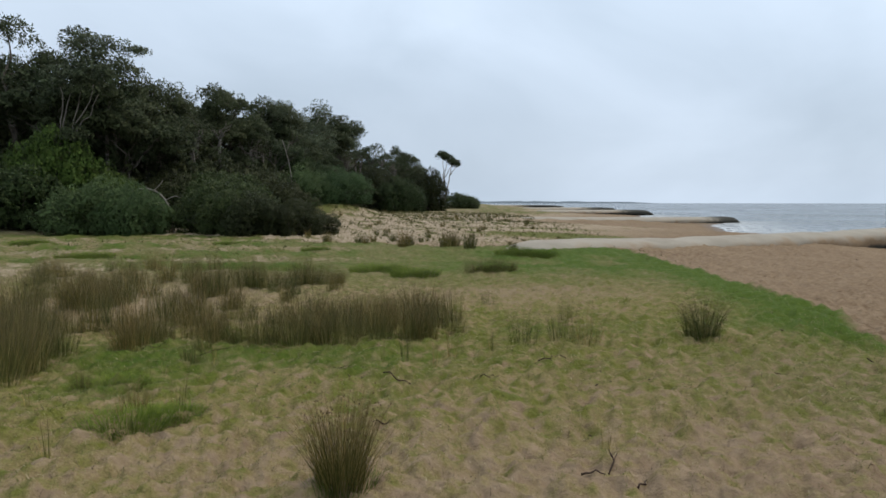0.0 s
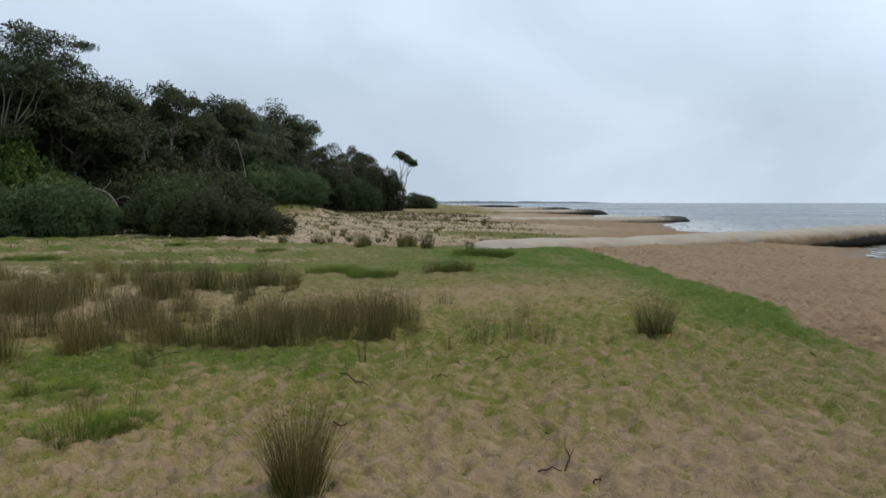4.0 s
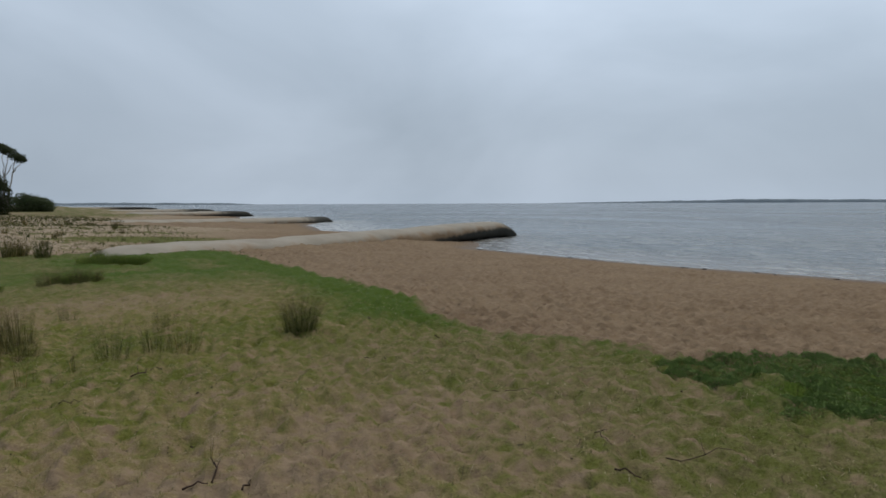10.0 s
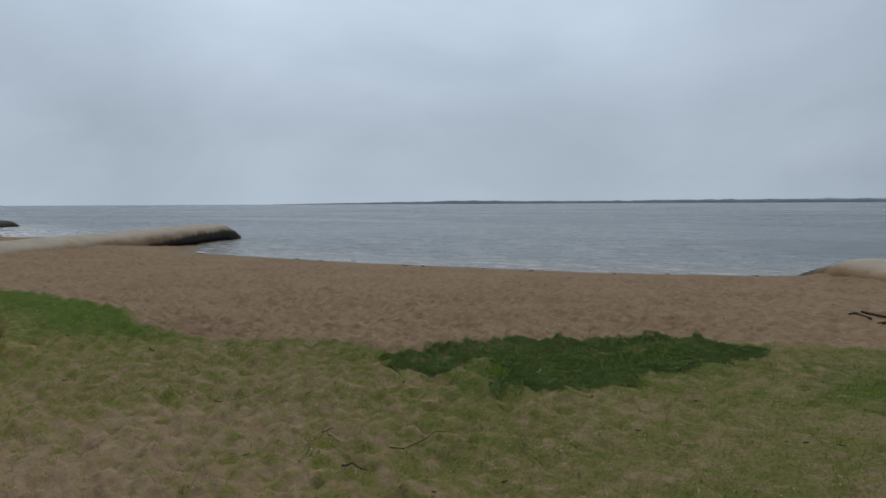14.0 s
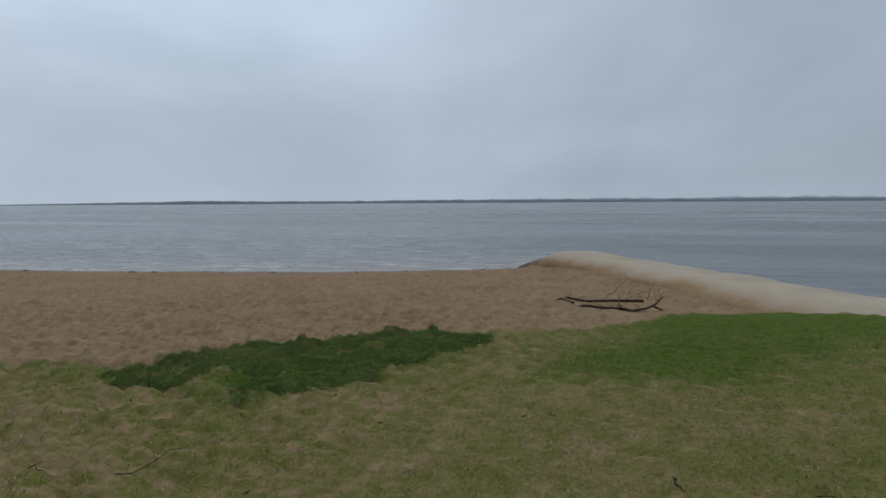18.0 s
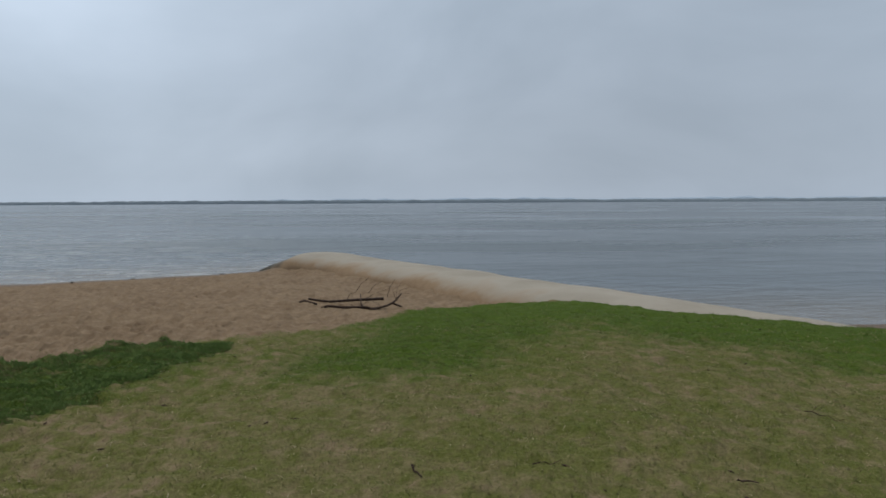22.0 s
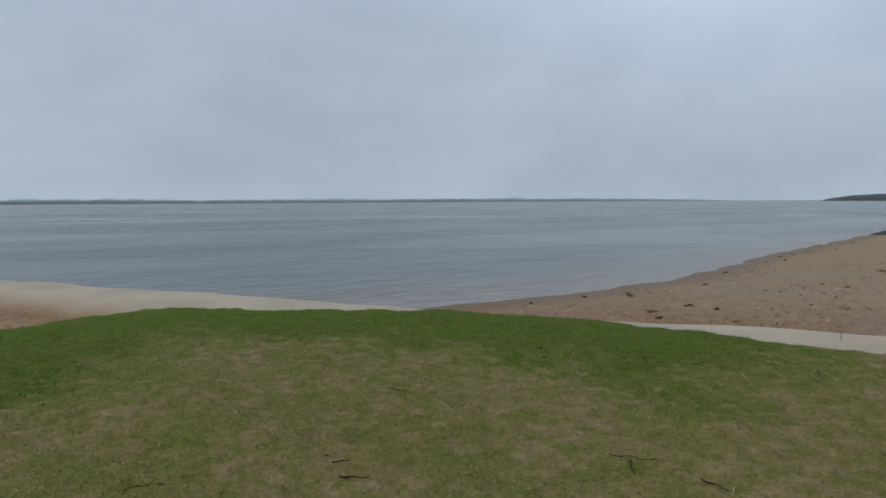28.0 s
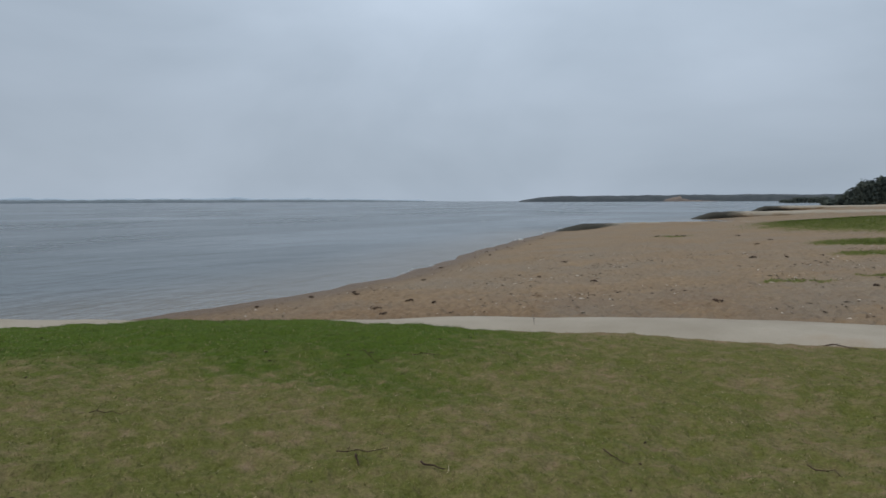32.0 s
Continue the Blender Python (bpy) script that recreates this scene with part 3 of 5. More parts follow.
# ---- the ground, one sheet to the horizon ----
def polar_sheet(radii, a):
    count = len(a)
    x = np.r_[0.0, (radii[:, None] * np.sin(a)).ravel()]
    y = np.r_[0.0, (radii[:, None] * np.cos(a)).ravel()]
    i, j = np.meshgrid(np.arange(len(radii) - 1), np.arange(count), indexing="ij")
    jn = (j + 1) % count
    quads = np.stack([1 + i * count + j, 1 + i * count + jn, 1 + (i + 1) * count + jn, 1 + (i + 1) * count + j], -1).reshape(-1, 4)[:, ::-1]
    j = np.arange(count)
    fan = np.stack([0 * j, 1 + (j + 1) % count, 1 + j, 1 + j], -1)
    return x, y, quads, fan[:, :3]


def build_ground():
    radii = np.concatenate([np.linspace(0.08, 1.5, 20), np.geomspace(1.54, 14, 260), np.geomspace(14.2, 60, 110), np.geomspace(61, 4800, 80)])
    # finer over the open shore than over the land behind
    turn = np.radians(np.concatenate([np.linspace(-42, 198, 880, endpoint=False), np.linspace(198, 318, 120, endpoint=False)]))
    x, y, quads, fan = polar_sheet(radii, turn)
    z = land(x, y)
    me = bpy.data.meshes.new("ground")
    me.from_pydata(np.c_[x, y, z].tolist(), [], quads.tolist() + fan[:, ::-1].tolist())
    me.materials.append(MAT_GROUND)
    me.polygons.foreach_set("use_smooth", [True] * len(me.polygons))
    cover, lush = grass_cover(x, y)
    u = inland(x, y)
    set_attr(me, "grass", cover)
    set_attr(me, "lush", lush)
    set_attr(me, "dry", smooth01(y, -0.5, 4.0) * (1 - 0.75 * smooth01(x, 1.2, 4.2) * (1 - smooth01(y, 6, 9))) * (1 - 0.9 * smooth01(y, 10, 15)))
    set_attr(me, "wet", 1 - smooth01(u, 0.5, 2.2))
    pale = smooth01(y, 24, 30) * smooth01(u, 14, 24) + 1.2 * np.exp(-(((x + 10) / 9) ** 2 + ((y - 18) / 7) ** 2)) + smooth01(-y, 10, 20) * 0.3 + 0.2 * np.exp(-(((x + 5) / 4) ** 2 + ((y - 9) / 4) ** 2)) + 0.2 * np.exp(-(((x + 0.5) / 4.5) ** 2 + ((y - 3.5) / 2.5) ** 2))
    set_attr(me, "pale", np.clip(pale, 0, 1))
    set_attr(me, "grit", smooth01(-y, 9, 14) * smooth01(u, 0.5, 3))
    edge = np.interp(y, (-60, 20, 33, 45, 70, 100, 130, 200, 400), (-30, -24, -16, -12, -11, -9, -4, -2, 5))
    set_attr(me, "litter", smooth01(edge - x, -1, 5) * smooth01(y, 15, 30))
    tagged(new("ground", me), "pinkish sand and patchy short grass of a bay shore", "ground", kind="structure")


def build_water():
    radii = np.concatenate([np.geomspace(9, 200, 90), np.geomspace(210, 4900, 40)])
    x, y, quads, _ = polar_sheet(radii, np.linspace(0, 2 * np.pi, 360, endpoint=False))
    me = bpy.data.meshes.new("water")
    me.from_pydata(np.c_[x, y, np.full(len(x), SEA)].tolist(), [], quads.tolist())
    me.materials.append(MAT_WATER)
    u = inland(x, y)
    set_attr(me, "open_sea", smooth01(y - 0.15 * x, -14, 6))
    set_attr(me, "inshore", smooth01(u, -75, -12))
    set_attr(me, "shallow", smooth01(u, -9, 0))
    set_attr(me, "foam", smooth01(u, -0.5, -0.1) * 0.12 + smooth01(u, -14, -3) * smooth01(y, 48, 70) * 0.9)
    tagged(new("water", me), "grey rippled sea water under an overcast sky", "sea", kind="structure")


build_ground()
build_water()


# ---- the sand-filled tubes that run into the sea ----
def spline(points, step):
    """Points along a smooth line through the given ones, about step apart."""
    p = [Vector(q) for q in points]
    p = [2 * p[0] - p[1], *p, 2 * p[-1] - p[-2]]
    out = []
    for a, b, c, d in zip(p, p[1:], p[2:], p[3:]):
        n = max(2, int((c - b).length / step))
        for i in range(n):
            t = i / n
            out.append(0.5 * (2 * b + (c - a) * t + (2 * a - 5 * b + 4 * c - d) * t * t + (3 * b - a - 3 * c + d) * t ** 3))
    out.append(p[-2])
    return out


def groyne_tube(points, width, label, dark=7.0, flank=0.5, seed=0, cap=3.6):
    """points: from the sea end to the land end, x, y and the height of the top."""
    r = random.Random(seed)
    line = spline(points, 0.45)
    n, ring = len(line), 30
    verts, weed, sandy = [], [], []
    run = 0.0
    w1 = Waves(seed + 40, 5, 3)
    for i, c in enumerate(line):
        if i:
            run += (line[i] - line[i - 1]).length
        way = (line[min(i + 1, n - 1)] - line[max(i - 1, 0)]).normalized()
        side = Vector((way.y, -way.x, 0)).normalized()
        nose = min(1.0, (run / 4.0) ** 0.85 + 0.02)
        tail = min(1.0, math.sqrt(max(0.0, 1 - (1 - min((n - 1 - i) * 0.45 / 2.5, 1.0)) ** 2)) + 0.02)
        half, tall = width * (0.75 + 0.25 * nose) * (0.35 + 0.65 * tail), 1.35
        top = c.z - (1 - nose) * 1.0 - (1 - tail) * 0.35 + 0.018 * float(w1(run, 0.0))
        for j in range(ring):
            a = 2 * math.pi * j / ring
            sx = math.copysign(abs(math.sin(a)) ** 0.8, math.sin(a))
            cz = math.copysign(abs(math.cos(a)) ** 0.75, math.cos(a))
            p = c + side * (half * sx * (1 + 0.02 * float(w1(run * 2, j))))
            verts.append((p.x, p.y, top - tall / 2 + cz * tall / 2))
            low = (1 - cz) / 2
            end = 1.25 - run / cap
            side_weed = min(1.0, max(0.0, (low - 0.06 - 0.42 * run / dark) * 2.6)) * min(1.0, max(0.0, 1.3 - run / dark) * 3)
            weed.append(max(0.0, end, side_weed))
            sandy.append(min(1.0, low * 3.2 * flank + 0.1))
    top = new("groyne_tube")
    cut = min(n - 3, max(3, int(min(dark, 9.0) / 0.45)))
    for name, lo, hi, words in (("sea_end", 0, cut, "dark weed-covered rounded end"), ("tube_body", cut, n - 1, "")):
        faces = [((i - lo) * ring + j, (i - lo) * ring + (j + 1) % ring, (i - lo + 1) * ring + (j + 1) % ring, (i - lo + 1) * ring + j) for i in range(lo, hi) for j in range(ring)]
        if lo == 0:
            faces.append(tuple(range(ring))[::-1])
        if hi == n - 1:
            faces.append(tuple((hi - lo) * ring + j for j in range(ring)))
        part_of = slice(lo * ring, (hi + 1) * ring)
        me = mesh(name, verts[part_of], faces, MAT_FABRIC)
        set_attr(me, "weed", weed[part_of])
        set_attr(me, "sandy", sandy[part_of])
        child(name, me, top, words)
    return tagged(top, label, "groyne", "geotextile groynes along the shore")


LBL = "long pale geotextile sand tube with a dark weedy sea end"
groyne_tube([(30.6, 3.7, -0.5), (27.6, 1.2, -0.34), (24.5, -0.6, -0.37), (20.5, -2.2, -0.30), (15.5, -4.0, -0.22), (11, -5.6, -0.14), (7.6, -7.2, -0.22), (5.2, -8.4, -0.15), (3, -9.3, -0.06), (-1.3, -10.2, -0.02), (-9, -12.0, 0.0)],
            1.35, "long pale geotextile sand tube half buried behind the grass", 1.6, 0.9, 1)
groyne_tube([(37.4, 47.3, -0.5), (35.2, 46.1, 0.02), (31, 44, 0.07), (25, 40, 0.06), (19, 36.0, 0.03), (10, 29.6, 0.09), (5.5, 26.2, 0.20), (2.3, 23.5, 0.27)], 1.4, LBL, 21.0, 0.5, 2, 4.6)
groyne_tube([(43.6, 100.4, -0.6), (41, 98.5, -0.40), (33, 91, -0.28), (22, 80, -0.05), (7, 66, 0.2)], 1.7, LBL, 26.0, 0.3, 3, 13.0)
groyne_tube([(48.3, 157.5, -0.5), (45, 155, 0.0), (34, 145, 0.1), (18, 128, 0.3)], 1.9, LBL, 34.0, 0.3, 4, 18.0)
groyne_tube([(52.0, 204.5, -0.5), (48, 201, 0.2), (36, 190, 0.3), (20, 172, 0.4)], 1.9, LBL, 40.0, 0.3, 5, 22.0)
groyne_tube([(57.0, 318.0, -0.3), (50, 313, 0.4), (36, 302, 0.6), (20, 288, 0.7)], 2.4, LBL, 40.0, 0.3, 6, 40.0)
groyne_tube([(20.0, -60.2, -0.75), (17.6, -61.0, -0.54), (12, -62.8, -0.42), (4, -65.5, -0.28), (-14, -71, -0.1)], 1.5, LBL, 9.0, 0.7, 7, 9.0)
groyne_tube([(12.9, -107.3, -0.5), (9.8, -108.4, -0.16), (2, -111, -0.05), (-8, -115, 0.1), (-24, -121, 0.2)], 1.7, LBL, 9.0, 0.4, 8, 9.0)
groyne_tube([(7.5, -178.8, -0.5), (4, -180, 0.1), (-6, -183, 0.2), (-20, -188, 0.3), (-44, -196, 0.4)], 1.9, LBL, 12.0, 0.4, 9, 9.0)


# ---- distance: the far side of the bay, the headland and its woods ----
def ridge(name, points, depth, material, label, category, seed, rough=0.25, step=12.0, kind=""):
    """A low wooded land: points along its shore as x, y and height over the sea."""
    w, w2 = Waves(seed, step * 9, 4), Waves(seed + 1, step * 2.2, 3)
    line = spline([(x, y, h) for x, y, h in points], step)
    verts, faces = [], []
    for i, p in enumerate(line):
        out = Vector((p.x, p.y, 0)).normalized()
        h = max(0.3, p.z * (1 + rough * 0.5 * float(w(i * step, 0.0)) + rough * 0.4 * float(w2(i * step, 9.0))))
        for k, (d, f) in enumerate(((0, 0.0), (depth * 0.02, 0.72), (depth * 0.25, 1.0), (depth * 0.7, 0.9), (depth, 0.0))):
            q = Vector((p.x, p.y, 0)) + out * d
            verts.append((q.x, q.y, SEA - 0.3 + h * f))
    for i in range(len(line) - 1):
        for k in range(4):
            faces.append((i * 5 + k, i * 5 + k + 1, i * 5 + 5 + k + 1, i * 5 + 5 + k))
    return tagged(new(name, mesh(name, verts, faces, material)), label, category, kind=kind)


def bearing(az, d, h):
    """az: degrees to the left of north."""
    return (-d * math.sin(radians(az)), d * math.cos(radians(az)), h)


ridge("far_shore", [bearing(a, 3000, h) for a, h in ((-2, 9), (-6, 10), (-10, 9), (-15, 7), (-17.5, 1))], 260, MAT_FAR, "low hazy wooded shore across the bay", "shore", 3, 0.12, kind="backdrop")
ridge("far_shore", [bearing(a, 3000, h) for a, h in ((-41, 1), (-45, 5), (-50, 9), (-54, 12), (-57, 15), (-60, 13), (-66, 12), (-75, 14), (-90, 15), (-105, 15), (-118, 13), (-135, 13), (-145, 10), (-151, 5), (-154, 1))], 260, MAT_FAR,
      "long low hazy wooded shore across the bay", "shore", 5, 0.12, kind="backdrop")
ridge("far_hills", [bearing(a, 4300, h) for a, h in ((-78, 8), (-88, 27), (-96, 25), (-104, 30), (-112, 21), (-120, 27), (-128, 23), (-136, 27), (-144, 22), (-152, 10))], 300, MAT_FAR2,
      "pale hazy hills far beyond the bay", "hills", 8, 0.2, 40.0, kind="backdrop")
ridge("headland", [bearing(a, 1500, h) for a, h in ((-159.8, 1.5), (-160.6, 7), (-163, 12.5), (-167, 13.5), (-171, 14), (-175, 15), (-180, 14), (-186, 14), (-193, 14))], 220, MAT_HEAD_LAND,
      "low dark wooded headland beyond the beach", "headland", 11, 0.06, 10.0, kind="backdrop")
ridge("sand_cliff", [bearing(a, 1490, h) for a, h in ((-171.4, 2), (-171.8, 6), (-172.2, 8), (-172.6, 10), (-173.0, 7), (-173.4, 3), (-174.6, 2), (-175.6, 1))], 30, MAT_CLIFF, "bare sandy cliff in the wooded headland", "cliff", 13, 0.35, 5.0, kind="backdrop")


# ---- foliage ----
def leaf_tris(points, out, size, rng, droop=0.2):
    """Pointed leaves at the points, turned roughly outwards."""
    n = len(points)
    way = out * 0.25 + rng.normal(0, 0.6, (n, 3))
    way[:, 2] -= droop
    way /= np.linalg.norm(way, axis=1)[:, None] + 1e-9
    side = np.cross(way, rng.normal(0, 1, (n, 3)))
    side /= np.linalg.norm(side, axis=1)[:, None] + 1e-9
    s = size * rng.uniform(0.6, 1.4, (n, 1))
    verts = np.stack([points - side * s * 0.27, points + side * s * 0.27, points + way * s], 1).reshape(-1, 3)
    return verts, np.arange(3 * n).reshape(n, 3)


def leaf_mesh(name, verts, faces, out, material):
    me = raw_mesh(name, verts, faces, material)
    set_out(me, np.repeat(out, 3, axis=0))
    return me


def clump_points(centre, radius, n, rng, flat=0.75, inner=0.35, under=1.0):
    """Points in a lumpy shell, with fewer inside; under: the share of leaves left on the underside."""
    v = rng.normal(0, 1, (n, 3))
    v /= np.linalg.norm(v, axis=1)[:, None]
    v[:, 2] = np.where((v[:, 2] < -0.2) & (rng.uniform(0, 1, n) > under), -v[:, 2], v[:, 2])
    bumps = 1 + 0.22 * np.sin(v[:, 0] * 5 + centre[0] * 7) * np.cos(v[:, 1] * 5 + centre[1] * 5) + 0.15 * np.sin(v[:, 2] * 7 + centre[2])
    r = radius * bumps * rng.uniform(inner, 1.0, n) ** 0.45
    p = v * r[:, None]
    p[:, 2] *= flat
    return np.asarray(centre) + p, v


def lobed_points(centre, radius, n, rng, flat=0.6, lobes=7):
    """A crown pad of several rounded lobes over a hollow, darker underside."""
    pts, outs = [], []
    for i in range(lobes):
        a, k = rng.uniform(0, 2 * np.pi), np.sqrt((i + 0.2) / lobes)
        off = np.array((np.cos(a + i * 2.4) * k * radius * 0.85, np.sin(a + i * 2.4) * k * radius * 0.85, (1 - 0.9 * k * k) * radius * flat + rng.uniform(-0.25, 0.1) * radius))
        p, v = clump_points(np.asarray(centre) + off, radius * rng.uniform(0.38, 0.62), n // lobes, rng, 0.80, 0.62, 0.25)
        pts.append(p)
        outs.append(v * 0.9 + off / (radius + 1e-6) * 0.5)
    return np.concatenate(pts), np.concatenate(outs)


def limb(verts, faces, path, r0, r1, sides=6):
    """A tapered, slightly uneven branch along a path."""
    base, n = len(verts), len(path)
    for i, p in enumerate(path):
        way = (path[min(i + 1, n - 1)] - path[max(i - 1, 0)]).normalized()
        s = way.cross(Vector((0.3, 0.9, 0.2))).normalized()
        t = way.cross(s)
        r = r0 + (r1 - r0) * i / (n - 1)
        for j in range(sides):
            a = 2 * math.pi * j / sides
            verts.append(p + (s * math.cos(a) + t * math.sin(a)) * r * (1 + 0.12 * math.sin(3 * j + i)))
    for i in range(n - 1):
        for j in range(sides):
            faces.append((base + i * sides + j, base + i * sides + (j + 1) % sides, base + (i + 1) * sides + (j + 1) % sides, base + (i + 1) * sides + j))
    faces.append(tuple(base + (n - 1) * sides + j for j in range(sides)))
    faces.append(tuple(base + j for j in range(sides))[::-1])


def wander(r, start, end, bend, n=6):
    """A crooked line of points from start to end."""
    out = []
    off = [Vector((r.uniform(-1, 1), r.uniform(-1, 1), r.uniform(-0.5, 0.5))) * bend for _ in range(n + 1)]
    for i in range(n + 1):
        k = i / n
        out.append(start.lerp(end, k) + off[i] * math.sin(math.pi * k))
    return out


def make_tree(seed, height, spread, leaves, size, label, stems=1, bare=0.4, material=None, bark=None, lean=0.0, clump=1.35, flat=0.7):
    r, rng = random.Random(seed), np.random.RandomState(seed)
    tree = new("tree")
    tv, tf, cv, cf, co = [], [], [], [], []
    tips = []
    for s in range(stems):
        foot = Vector((r.uniform(-0.4, 0.4), r.uniform(-0.4, 0.4), -0.4)) if stems > 1 else Vector((0, 0, -0.4))
        fork = Vector((r.uniform(-1, 1) * spread * 0.25 + lean, r.uniform(-1, 1) * spread * 0.25, height * (bare + r.uniform(-0.05, 0.12))))
        path = wander(r, foot, fork, 0.18)
        limb(tv, tf, path, 0.022 * height / math.sqrt(stems) + 0.04, 0.012 * height / math.sqrt(stems) + 0.02, 7)
        for b in range(5 if stems == 1 else 3):
            a = r.uniform(0, 6.28)
            reach = spread * r.uniform(0.35, 1.0)
            end = fork + Vector((math.cos(a) * reach, math.sin(a) * reach, height * r.uniform(0.12, 1.0 - bare - 0.08) * (1.1 - 0.35 * reach / spread)))
            path2 = wander(r, fork, end, 0.35, 5)
            limb(tv, tf, path2, 0.010 * height, 0.02, 5)
            tips.append(end)
            for c in range(2):
                a2 = a + r.uniform(-1.2, 1.2)
                start = path2[r.randint(2, 4)]
                end2 = start + Vector((math.cos(a2), math.sin(a2), r.uniform(0.15, 0.9))) * spread * r.uniform(0.3, 0.6)
                limb(tv, tf, wander(r, start, end2, 0.2, 4), 0.05, 0.012, 4)
                tips.append(end2)
    top = max(t.z for t in tips)
    lift = (height - 2.0 * clump * flat) / top
    each = leaves // len(tips)
    for t in tips:
        q = (t.x, t.y, t.z * (lift if t.z > height * 0.6 else 1.0))
        p, v = lobed_points(q, clump * r.uniform(0.75, 1.35), each, rng, flat)
        lv, lf = leaf_tris(p, v, size, rng)
        cf.append(lf + sum(len(k) for k in cv))
        cv.append(lv)
        co.append(v * 0.8 + np.array((0, 0, 0.35)))
    child("trunk", mesh("trunk", tv, tf, bark or MAT_BARK), tree)
    child("crown", leaf_mesh("crown", np.concatenate(cv), np.concatenate(cf), np.concatenate(co), material or MAT_EUC), tree)
    return tagged(tree, label, "tree", "trees of the shore wood")


def make_shrub(seed, radius, height, leaves, size, material, label, name="shrub"):
    r, rng = random.Random(seed), np.random.RandomState(seed)
    shrub = new(name)
    tv, tf = [], []
    parts = []
    lumps = 17
    for i in range(lumps):
        a = i * 2.4 + r.uniform(-0.3, 0.3)
        d = radius * math.sqrt((i + 0.3) / lumps) * 0.8
        h = height * (1 - 0.62 * (d / radius) ** 1.8) * r.uniform(0.82, 1.0)
        rad = radius * r.uniform(0.24, 0.40)
        c = Vector((math.cos(a) * d, math.sin(a) * d, max(rad * 0.55, h - rad * 0.8)))
        limb(tv, tf, wander(r, Vector((r.uniform(-.2, .2), r.uniform(-.2, .2), -0.3)), c, 0.15, 5), 0.06, 0.015, 5)
        p, v = clump_points(c, rad, leaves // lumps, rng, 0.85, 0.6, 0.5)
        p[:, 2] = np.maximum(p[:, 2], 0.02)
        parts.append((p, v))
        low = Vector((c.x * 1.05, c.y * 1.05, rad * 0.35))
        p, v = clump_points(low, rad * 0.75, leaves // lumps // 2, rng, 0.8)
        p[:, 2] = np.maximum(p[:, 2], 0.02)
        parts.append((p, v))
    outs = np.concatenate([q[1] for q in parts])
    lv, lf = leaf_tris(np.concatenate([q[0] for q in parts]), outs, size, rng, -0.1)
    child("branchwork", mesh("branchwork", tv, tf, MAT_BARK), shrub)
    child("foliage", leaf_mesh("foliage", lv, lf, outs * 0.8 + np.array((0, 0, 0.35)), material), shrub)
    return tagged(shrub, label, "shrub", "shrubs before the shore wood")


def stand(kind, x, y, scale=1.0, turn=0.0, tall=1.0, tilt=(0.0, 0.0), first=[]):
    """Places a kind at x, y on the ground; the first call moves the made one itself."""
    m = Matrix.LocRotScale((x, y, ground_z(x, y)), Euler((*tilt, turn)), (scale, scale, scale * tall))
    if kind not in first:
        first.append(kind)
        kind.matrix_basis = m
        return kind
    basis = kind.scale.copy()
    kind.scale = (1, 1, 1)
    ob = copy_thing(kind, m)
    kind.scale = basis
    return ob


R = random.Random(77)
DARK = "dark-leaved gnarled coastal tree at the edge of the wood"
TREES = [make_tree(1, 10, 3.2, 21000, 0.15, DARK, clump=1.2), make_tree(2, 10, 2.9, 21000, 0.15, DARK, bare=0.35, clump=1.2), make_tree(3, 10, 3.4, 20000, 0.15, DARK, stems=2, bare=0.45, clump=1.2, bark=MAT_PALE_BARK, material=MAT_GREY_HAZY_LEAF),
         make_tree(4, 10, 2.7, 20000, 0.15, DARK, stems=3, bare=0.3, clump=1.15, bark=MAT_PALE_BARK, material=MAT_GREY_HAZY_LEAF)]
BACK = [make_tree(21, 10, 3.2, 7500, 0.21, DARK, clump=1.3), make_tree(22, 10, 2.9, 7500, 0.21, DARK, bare=0.3, clump=1.3), make_tree(23, 10, 3.2, 7500, 0.21, DARK, stems=3, bare=0.35, clump=1.25)]
THIN = make_tree(6, 10, 2.8, 2600, 0.19, "thin grey half-bare tree rising over the wood", stems=2, bare=0.5, bark=MAT_PALE_BARK, clump=0.9)
# east, north, height of the top over the eye's ground
SKYLINE = ((-30.5, 40, 10.0), (-27.5, 43, 11.3), (-25.4, 42, 13.3), (-23.2, 41, 12.1), (-22.6, 45, 11.0), (-19.9, 41.5, 9.3), (-20.6, 44.5, 10.6), (-21.2, 48, 10.0), (-19.3, 47, 10.3), (-18.6, 54, 10.7), (-17.6, 56, 10.9),
           (-17.0, 60, 11.0), (-16.3, 63, 11.0), (-16.4, 70, 11.3), (-15.1, 70, 11.8), (-14.6, 76, 12.2), (-15.2, 80, 12.2), (-15.6, 84, 12.4), (-15.2, 88, 11.8), (-12.5, 100, 11.0), (-10.6, 108, 11.2),
           (-9.4, 116, 11.2), (-7.6, 120, 10.8), (-6.2, 127, 10.6), (-4.6, 130, 10.0))
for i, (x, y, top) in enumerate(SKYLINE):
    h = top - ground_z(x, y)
    # from 60 to 95 m north most trees take the haze-paled leaves
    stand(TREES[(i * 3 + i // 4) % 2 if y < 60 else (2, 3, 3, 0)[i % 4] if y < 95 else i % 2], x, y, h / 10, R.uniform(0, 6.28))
for i in range(34):
    x0, y0, top = SKYLINE[R.randrange(2, len(SKYLINE) - 6)]
    k = R.uniform(1.05, 1.3)
    x, y = x0 * k - R.uniform(0, 3), y0 * k + R.uniform(-3, 3)
    h = (1.6 + (top - 1.6) * R.uniform(0.62, 0.9) * k) - ground_z(x, y)
    stand(BACK[i % 3], x, y, max(5.0, h) / 10, R.uniform(0, 6.28))
